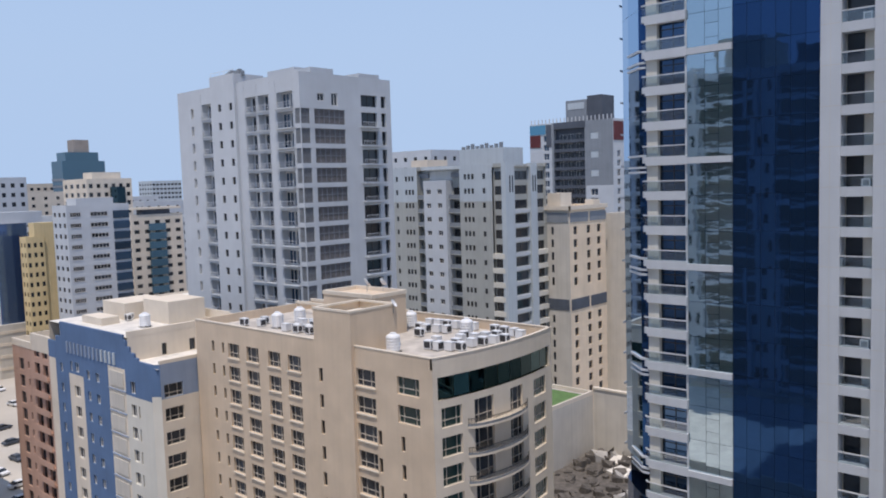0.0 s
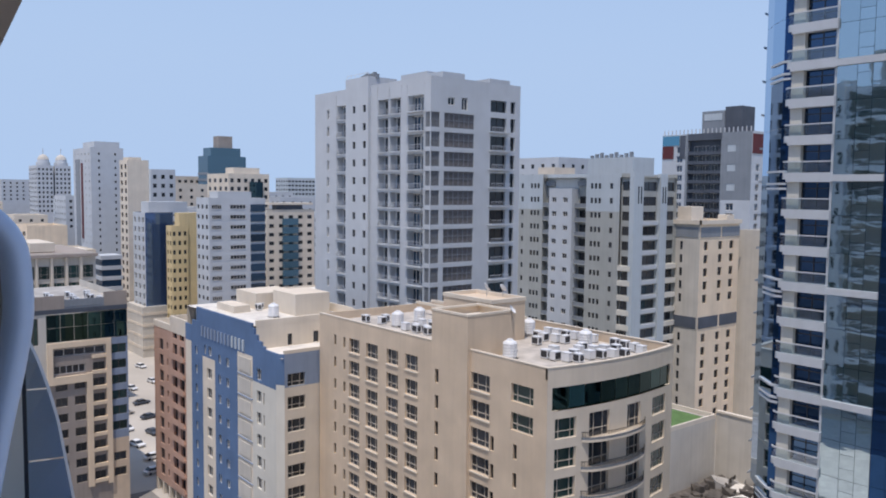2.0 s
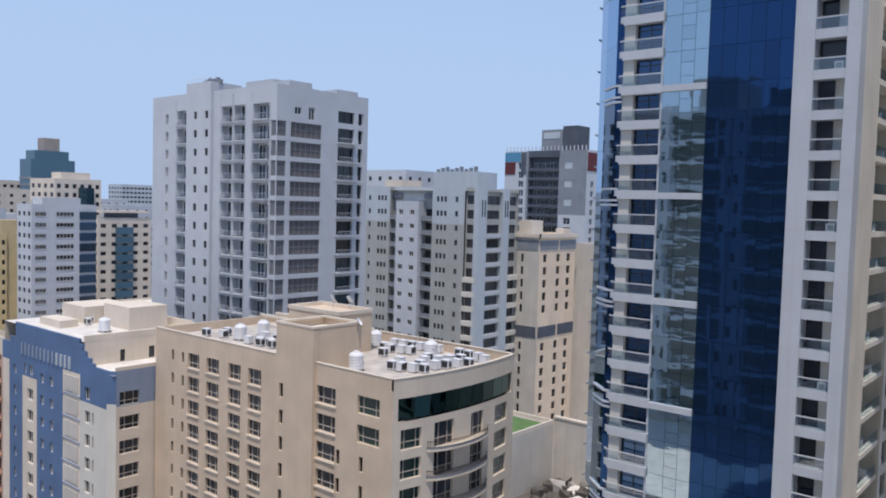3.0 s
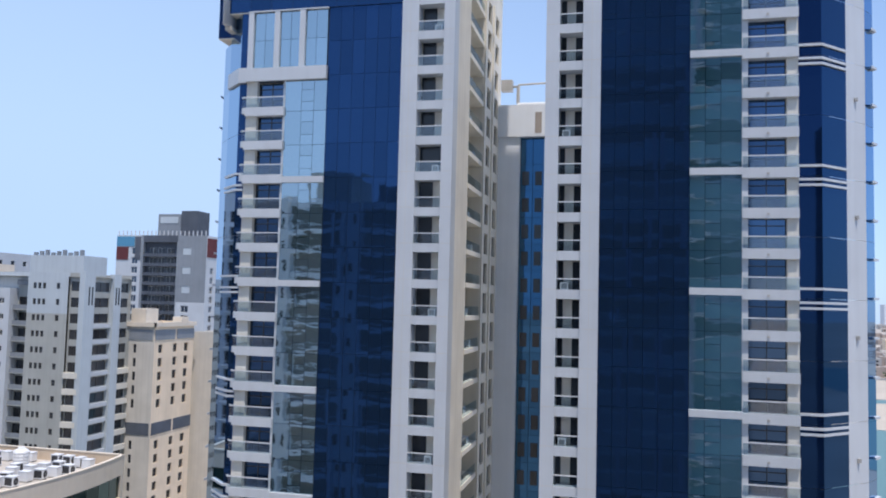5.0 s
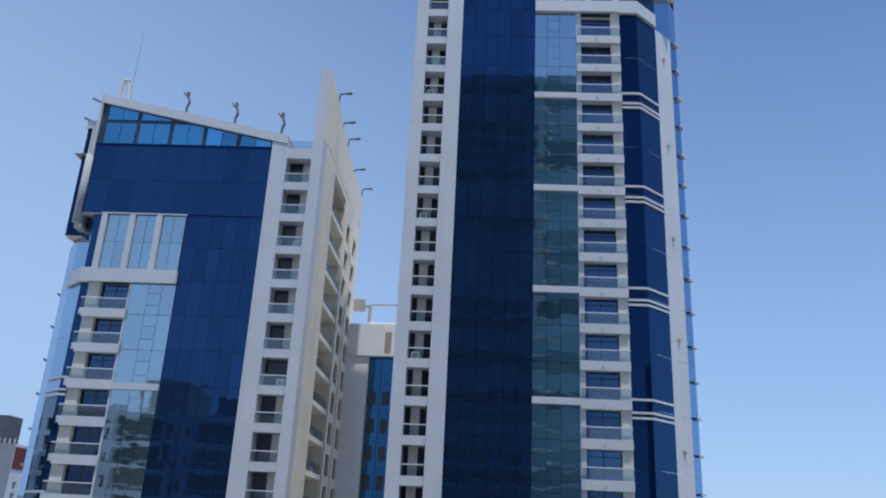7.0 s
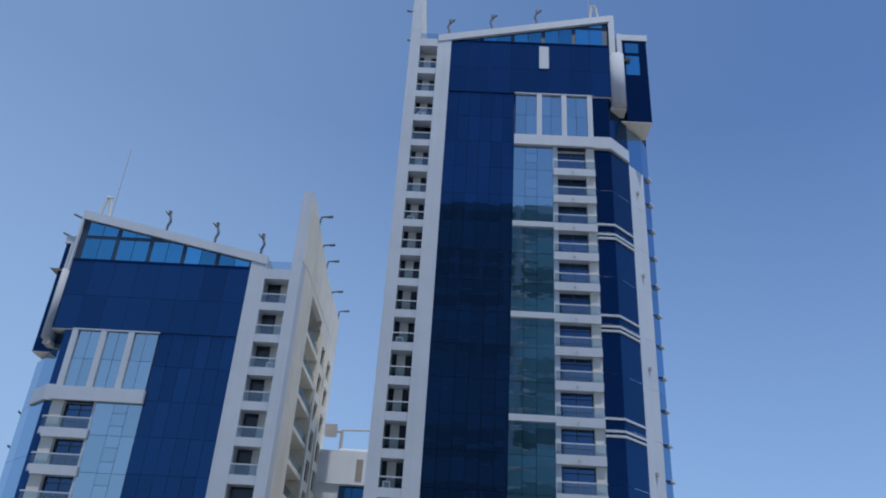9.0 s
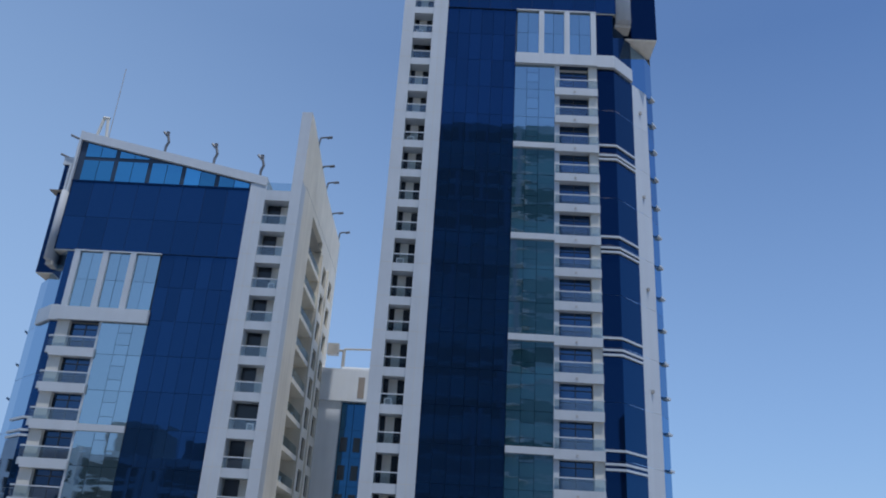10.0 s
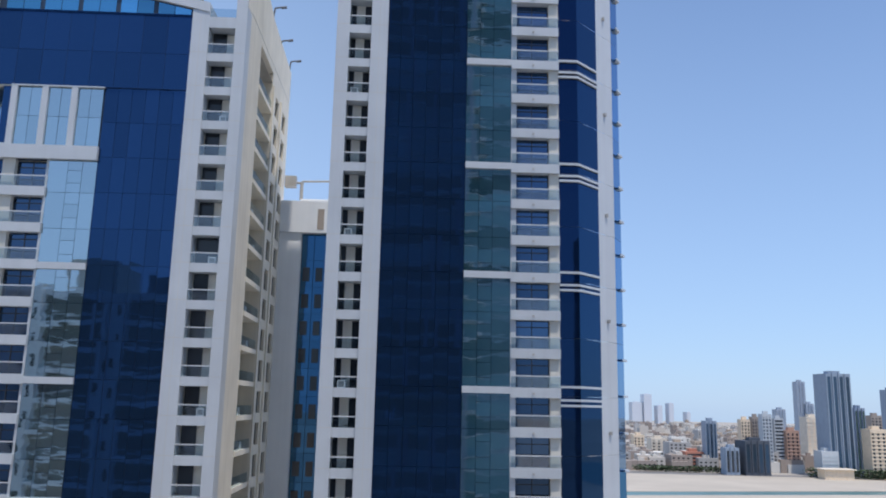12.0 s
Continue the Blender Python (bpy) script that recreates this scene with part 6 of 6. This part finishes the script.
# ---- the tower that the camera stands in, and its neighbour, seen in the glass opposite ----
def own_tower():
    h = thing("apartment_tower", (0, -9, 0), "slate-blue apartment tower with curved white balcony edges", "building")
    y0 = -1.6
    add_box(h, "wall", -19, 19, -18, y0 - 1.3, 0, 151, "ownwall")
    F = Face("N", y0 - 1.3)
    for i in range(44):
        z = 1.1 + i * 3.38
        m = Mesh()
        n = 16
        for a, b, bulge in ((-19, -7, 0.9), (9, 12.4, 0.7)):
            pts = [(a + (b - a) * k / n, y0 - 0.9 + bulge * math.sin(math.pi * k / n)) for k in range(n + 1)]
            m.prism([(a, y0 - 1.4)] + pts + [(b, y0 - 1.4)], z - 0.15, z + 0.15, "panel")
        part("balcony_slab", m, h)
        m = Mesh(); F.box(m, -18.4, -7.4, z + 0.3, z + 2.5, 0.01, 0.06, "glass"); part("balcony_window", m, h)
        m = Mesh(); F.box(m, 9.6, 18.8, z + 0.3, z + 3.1, 0.01, 0.06, "owngl"); part("glass_band", m, h)
        m = Mesh(); F.box(m, -6.4, 8.4, z + 0.55, z + 3.0, 0.01, 0.05, "owngl"); part("glass_band", m, h)
        m = Mesh(); F.box(m, -6.6, 8.6, z + 0.05, z + 0.25, 0.01, 0.3, "panel"); part("floor_band", m, h)
    for x in (-6.9, -1.8, 3.4, 8.9):
        m = Mesh(); F.box(m, x - 0.3, x + 0.3, 0, 151, 0.02, 0.35, "slate"); part("pier", m, h)
    n = thing("apartment_building", (-60, -13, 0), "pale apartment building with dark recessed balconies and white slabs", "building")
    add_box(n, "wall", -92, -34, -24, -7, 0, 80, "metalwhite"); add_box(n, "podium", -95, -31, -24, -3.5, 0, 19, "cream_light"); add_box(n, "terrace", -95, -31, -3.5, 36, 0, 18, "roof")
    add_box(n, "roof_house", -66, -56, -20, -9, 80, 86, "greybeige"); add_box(n, "roof_house", -50, -40, -20, -8, 80, 83.5, "grey")
    F = Face("N", -7.0)
    for i in range(12):
        z = 20 + i * 4.9
        for a, b in ((-90, -80), (-67.6, -58.6), (-52.8, -41)):
            m = Mesh(); F.box(m, a, b, z + 0.5, z + 4.6, 0.01, 0.05, "brownglass"); part("balcony_window", m, n)
            m = Mesh(); F.box(m, a - 0.3, b + 0.3, z - 0.3, z + 0.5, 0.01, 1.3, "linkwhite"); part("balcony_slab", m, n)
            m = Mesh(); F.box(m, a, b, z + 1.5, z + 1.7, 1.1, 1.3, "linkwhite"); part("handrail", m, n)
        for x in (-78.4, -72.0, -70.0, -57.4, -55.0):
            m = Mesh(); F.box(m, x, x + 0.9, z + 1.2, z + 3.2, 0.01, 0.05, "glass"); part("window", m, n)
    for x in (-79.3, -68.3, -58.0, -53.5, -36.5):
        m = Mesh(); F.box(m, x - 0.4, x + 0.4, 19, 80, 0.02, 1.4, "metalwhite"); part("pier", m, n)
    b = thing("apartment_building", (62, -12, 0), "plain grey apartment building beside the tower", "building")
    add_box(b, "wall", 34, 95, -26, -6, 0, 95, "slate")


M["ownwall"] = plaster("slate_teal_cladding", (0.26, 0.36, 0.44), vary=0.15)
M["owngl"] = dark_glass("teal_window_glass", (0.13, 0.24, 0.29), vary=0.6)
M["brownglass"] = dark_glass("brown_shaded_glass", (0.20, 0.18, 0.165))
own_tower()


def near(az, el, d):
    """A place seen from the balcony: yaw from +y, height angle, metres."""
    a, e = radians(az), radians(el)
    return Vector((-math.sin(a) * d, math.cos(a) * d, EYE + math.tan(e) * d))


def balcony_edge():
    h = thing("balcony_balustrade", near(80, -25, 4.0), "blue-grey metal clad curved balustrade of the next balcony", "balustrade")
    path = [near(*q, 4.0) for q in ((86, -0.6), (83, -0.9), (81.2, -1.6), (80.0, -2.6), (79.3, -4.0), (79.1, -6.0), (79.1, -8.2), (79.6, -11.2), (80.5, -15.2), (81.2, -18.6), (82.6, -25.0))]
    fine = []
    for i in range(len(path) - 1):
        p0, p1, p2, p3 = path[max(i - 1, 0)], path[i], path[i + 1], path[min(i + 2, len(path) - 1)]
        for k in range(6):
            t = k / 6
            fine.append(0.5 * (2 * p1 + (p2 - p0) * t + (2 * p0 - 5 * p1 + 4 * p2 - p3) * t * t + (3 * p1 - p0 - 3 * p2 + p3) * t ** 3))
    path = fine + [path[-1]]
    m = Mesh()
    r, n = 0.062, 16
    rings = []
    for i, p in enumerate(path):
        t = (path[min(i + 1, len(path) - 1)] - path[max(i - 1, 0)]).normalized()
        u = t.cross(Vector((1, 0, 0))).normalized(); w = t.cross(u)
        rings.append([p + u * r * math.cos(2 * math.pi * k / n) + w * r * 1.6 * math.sin(2 * math.pi * k / n) for k in range(n)])
    for a, b in zip(rings, rings[1:]):
        for k in range(n):
            m.poly([a[k], a[(k + 1) % n], b[(k + 1) % n], b[k]], "aluclad")
    ob = part("frame", m, h, "rounded blue-grey metal frame")
    bm = bmesh.new(); bm.from_mesh(ob.data)
    bmesh.ops.remove_doubles(bm, verts=bm.verts, dist=0.0005)
    for face in bm.faces:
        face.smooth = True
    bm.to_mesh(ob.data); bm.free()
    m = Mesh()
    inner = [near(*q, 4.02) for q in ((90, -1.2), (83, -1.4), (81.4, -2.0), (80.3, -3.0), (79.6, -4.5), (79.4, -6.2), (79.4, -8.2), (79.9, -11.2), (80.8, -15.2), (81.5, -18.6), (82.9, -25.0), (90, -25))]
    m.poly(inner, "greybeige"); part("infill_panel", m, h)
    # the tapering cladding below it
    g = thing("balcony_cladding", near(78, -25, 4.4), "blue-grey aluminium cladding with panel joints and a bright edge", "cladding")
    edge = [(78.9, -8.6), (78.5, -9.9), (78.0, -11.2), (77.5, -12.8), (77.0, -14.8), (76.6, -17.2), (76.2, -19.6), (75.8, -23.0), (75.5, -27.0)]
    for i, (a, b) in enumerate(zip(edge, edge[1:])):
        m = Mesh()
        gap = 0.10 if i in (3, 5) else 0.0
        q = [near(a[0] + 0.05, a[1] - gap, 4.4), near(b[0] + 0.05, b[1], 4.4), near(78.75 if b[1] < -11 else 79.2, b[1], 4.7), near(78.75 if a[1] < -11 else 79.2, a[1] - gap, 4.7)]
        m.poly(q, "aluclad"); part("panel", m, g)
        # white strip along the edge: its highlight put on as colour
        m = Mesh()
        q = [near(a[0] + 0.06, a[1], 4.39), near(b[0] + 0.06, b[1], 4.39), near(b[0] - 0.12, b[1], 4.46), near(a[0] - 0.12, a[1], 4.46)]
        m.poly(q, "panel"); part("edge_strip", m, g)
    m = Mesh(); m.poly([near(78.7, -9.0, 4.8), near(78.7, -27, 4.8), near(79.0, -27, 4.8), near(79.0, -9.0, 4.8)], "dark"); part("joint", m, g)
    m = Mesh(); m.poly([near(78.9, -9.0, 4.9), near(78.9, -27, 4.9), near(86, -27, 4.9), near(86, -9.0, 4.9)], "side"); part("back_panel", m, g)
    s = Mesh()
    plan = [(-20, 2.4), (-8.56, 1.56), (-6.32, 1.30), (-3.0, 0.75), (0, 0.35), (3, 0.75), (6, 0.9), (6, -2.9), (-20, -2.9)]
    s.prism(plan, 61.3, 61.6, "brownbeige")
    ob = part("upper_balcony_slab", s); tagged(ob, "grey underside of the balcony slab above", "balcony slab", kind="structure")
    s = Mesh(); s.prism([(-4.7, 1.4), (-1.6, 0.3), (-1.6, -2.9), (-4.7, -2.9)], 57.8, 58.14, "panel")
    ob = part("next_balcony_slab", s); tagged(ob, "white slab of the next balcony", "balcony slab", kind="structure")
    s = Mesh(); s.prism([(-1.5, 0.05), (2.5, 0.05), (2.5, -2.9), (-1.5, -2.9)], 58.3, 58.5, "paving")
    ob = part("balcony_floor", s); tagged(ob, "tiled balcony floor under the camera", "floor", kind="structure")


balcony_edge()


# ---- the far shore ----
def place12(az, d):
    a = radians(az)
    return -math.sin(a) * d, math.cos(a) * d


def shore_tower(az0, az1, top, d, mat, label, style="bands", glass="blueglass", deep=None):
    """A tower across the lagoon between two yaws, top as its height."""
    (xa, ya), (xb, yb) = place12(az0, d), place12(az1, d)
    x0, x1, y0 = min(xa, xb), max(xa, xb), min(ya, yb)
    w = x1 - x0
    h = thing("shore_tower", ((x0 + x1) / 2, y0 + w / 2, 0), label, "building", "far shore towers")
    add_box(h, "wall", x0, x1, y0, y0 + (deep or w), 0, top, mat)
    add_box(h, "roof_house", x0 + w * 0.3, x0 + w * 0.75, y0 + w * 0.3, y0 + w * 0.7, top, top + 3, mat)
    n = int(top / 3.6)
    if style == "bands":
        for i in range(1, n):
            add_box(h, "window_band", x0 + w * 0.08, x1 - w * 0.08, y0 - 0.25, y0 - 0.02, i * 3.6 + 1.0, i * 3.6 + 2.6, glass)
    elif style == "stripes":
        k = max(3, int(w / 6))
        for i in range(k):
            a = x0 + w * (i + 0.22) / k
            add_box(h, "glass_strip", a, a + w * 0.55 / k, y0 - 0.3, y0 - 0.02, 3, top - 3, glass)
            add_box(h, "rib", a - w * 0.2 / k, a - 0.3, y0 - 1.2, y0 - 0.02, 3, top + (2 if 0 < i < k - 1 else 0), mat)
    elif style == "grid":
        k = max(3, int(w / 5))
        for j in range(k):
            a = x0 + w * (j + 0.25) / k
            add_box(h, "window_column", a, a + w * 0.4 / k, y0 - 0.2, y0 - 0.02, 3, top - 3, glass)
        for i in range(1, n):
            add_box(h, "floor_band", x0, x1, y0 - 0.4, y0 - 0.21, i * 3.6, i * 3.6 + 1.5, mat)
    return h


# distance haze is put into the pale base colour of these two
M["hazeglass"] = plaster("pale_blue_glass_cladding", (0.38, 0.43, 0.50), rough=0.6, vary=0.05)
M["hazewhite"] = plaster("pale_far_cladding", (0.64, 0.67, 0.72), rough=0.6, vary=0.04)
M["bluegrey"] = plaster("blue_grey_cladding", (0.30, 0.36, 0.44), vary=0.08)
M["rust"] = plaster("orange_red_render", (0.50, 0.22, 0.15), vary=0.1)
SHORE = (
    (-19.95, -20.77, 51, 900, "bluegrey", "slim blue-grey tower on the far shore", "stripes", "blueglass"),
    (-22.19, -22.85, 53, 950, "tan", "beige apartment tower on the far shore", "grid", "glass"),
    (-22.89, -23.45, 56, 960, "brownbeige", "taupe apartment tower on the far shore", "grid", "glass"),
    (-23.49, -24.18, 59, 920, "white", "white apartment tower on the far shore", "grid", "blueglass"),
    (-24.20, -24.87, 55, 930, "white", "white and grey banded tower on the far shore", "bands", "glass"),
    (-22.19, -23.98, 33, 870, "charcoal", "low dark blue glass block by the beach", "stripes", "blueglass"),
    (-24.83, -25.77, 43, 930, "brown", "brown apartment tower on the far shore", "grid", "glass"),
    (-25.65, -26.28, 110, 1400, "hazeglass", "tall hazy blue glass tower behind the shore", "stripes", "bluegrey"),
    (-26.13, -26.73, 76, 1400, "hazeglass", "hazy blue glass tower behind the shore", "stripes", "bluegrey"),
    (-26.02, -27.10, 57, 1000, "cream_light", "sand-coloured apartment tower on the far shore", "grid", "tan"),
    (-27.11, -28.92, 100, 900, "bluegrey", "tall grey-blue tower with strong vertical ribs", "stripes", "blueglass"),
    (-28.81, -29.60, 67, 930, "slate", "dark teal glass tower with a stepped top", "stripes", "greenglass"),
    (-29.51, -30.68, 47, 900, "tan", "beige apartment block on the far shore", "grid", "glass"),
    (-26.75, -27.95, 25, 890, "white", "low white block beside the ribbed tower", "bands", "paleblue"),
    (-30.64, -31.53, 93, 1200, "bluegrey", "slim grey tower far along the shore", "stripes", "blueglass"),
    (-18.61, -19.87, 19, 900, "rust", "low orange-red building near the beach", "bands", "glass"),
    (-21.12, -22.10, 26, 860, "bluegrey", "low grey block near the beach", "stripes", "glass"),
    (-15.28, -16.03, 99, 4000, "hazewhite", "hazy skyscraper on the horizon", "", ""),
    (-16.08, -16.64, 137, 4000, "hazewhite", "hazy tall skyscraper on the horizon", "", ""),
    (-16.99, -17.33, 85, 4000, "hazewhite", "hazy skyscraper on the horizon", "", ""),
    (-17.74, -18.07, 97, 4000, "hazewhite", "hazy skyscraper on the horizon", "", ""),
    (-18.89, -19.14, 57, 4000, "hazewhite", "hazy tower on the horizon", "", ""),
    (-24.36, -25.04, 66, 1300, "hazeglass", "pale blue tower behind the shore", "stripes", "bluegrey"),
    (-29.72, -30.50, 60, 1100, "brownbeige", "brown tower along the shore", "grid", "glass"),
    (-15.34, -16.08, 29, 1100, "tan", "beige block in the far town", "grid", "glass"),
    (-16.45, -17.55, 27, 1050, "cream_light", "pale block in the far town", "grid", "glass"),
)
for az0, az1, top, d, mt, label, style, gl in SHORE:
    shore_tower(az0, az1, top, d, mt, label, style, gl, 60 if d > 3000 else None)


def island_material(name, colours):
    """Each separate piece takes one of several paints."""
    m, nt, p = nodes_of(name)
    geo = nt.nodes.new("ShaderNodeNewGeometry")
    ramp = nt.nodes.new("ShaderNodeValToRGB")
    ramp.color_ramp.interpolation = "CONSTANT"
    for i, c in enumerate(colours):
        e = ramp.color_ramp.elements[i] if i < 2 else ramp.color_ramp.elements.new(0.5)
        e.position, e.color = i / len(colours), (*c, 1)
    nt.links.new(geo.outputs["Random Per Island"], ramp.inputs[0])
    nt.links.new(ramp.outputs[0], p.inputs["Base Color"])
    p.inputs["Roughness"].default_value = 0.9
    return m


M["townhouses"] = island_material("mixed_town_renders", ((0.55, 0.50, 0.44), (0.68, 0.66, 0.62), (0.48, 0.38, 0.29), (0.62, 0.58, 0.52), (0.36, 0.30, 0.26), (0.66, 0.57, 0.46), (0.42, 0.41, 0.40), (0.70, 0.68, 0.66)))
M["leaves"] = island_material("dusty_foliage", ((0.05, 0.08, 0.035), (0.07, 0.10, 0.05), (0.04, 0.06, 0.03)))


def town(name, n, seed, xr, yr, hr, label):
    r = random.Random(seed)
    m = Mesh()
    for i in range(n):
        k = r.random() ** 1.6
        y = yr[0] + (yr[1] - yr[0]) * k
        x = r.uniform(*xr) * (y / yr[0] if xr[0] > 0 else 1)
        w, dd, z = r.uniform(8, 26), r.uniform(8, 26), r.uniform(*hr) * (1.7 if r.random() < 0.08 else 1)
        m.box(x, x + w, y, y + dd, 0, z, "townhouses")
        if r.random() < 0.6:
            m.box(x + w * 0.3, x + w * 0.6, y + dd * 0.2, y + dd * 0.6, z, z + 3, "townhouses")
        if dd > 14 and z > 9:
            for q in range(int(z / 3.5)):
                for u in range(int(w / 5)):
                    m.poly([(x + 1.5 + u * 5, y - 0.15, q * 3.5 + 1.2), (x + 3.7 + u * 5, y - 0.15, q * 3.5 + 1.2), (x + 3.7 + u * 5, y - 0.15, q * 3.5 + 2.8), (x + 1.5 + u * 5, y - 0.15, q * 3.5 + 2.8)], "glass")
    tagged(part(name, m), label, "town", kind="stuff")


town("far_town", 1500, 3, (190, 900), (835, 3600), (7, 17), "crowded low sand-coloured houses spreading to the horizon")
town("left_town", 500, 5, (-1900, -330), (170, 1500), (10, 34), "pale houses crowded between the further towers")


def palm_clump(seed, n, x0, y0, x1, y1, size):
    r = random.Random(seed)
    m = Mesh()
    for i in range(n):
        k = r.random()
        cx, cy, cz = x0 + (x1 - x0) * k + r.uniform(-6, 6), y0 + (y1 - y0) * k + r.uniform(-5, 5), r.uniform(1.0, size)
        s = r.uniform(0.5, 1.6)
        a, b = r.uniform(0, 6.3), r.uniform(-0.8, 0.8)
        m.poly([(cx + s * math.cos(a), cy + s * math.sin(a), cz + b), (cx - s * math.sin(a) * 0.6, cy + s * math.cos(a) * 0.6, cz + 0.5), (cx - s * math.cos(a), cy - s * math.sin(a), cz - b), (cx + s * math.sin(a) * 0.6, cy - s * math.cos(a) * 0.6, cz - 0.4)], "leaves")
    tagged(part("shore_trees", m), "dusty dark green trees along the shore road", "trees", kind="stuff")


palm_clump(2, 1800, 230, 828, 330, 815, 6)
palm_clump(6, 3200, 390, 790, 520, 745, 9)
b = thing("beach_pavilion", (402, 772, 0), "sand-coloured pavilion on the beach", "pavilion")
add_box(b, "wall", 390, 418, 762, 776, 0, 9, "tan"); add_box(b, "roof", 388, 420, 760, 778, 9, 9.8, "cream_light")
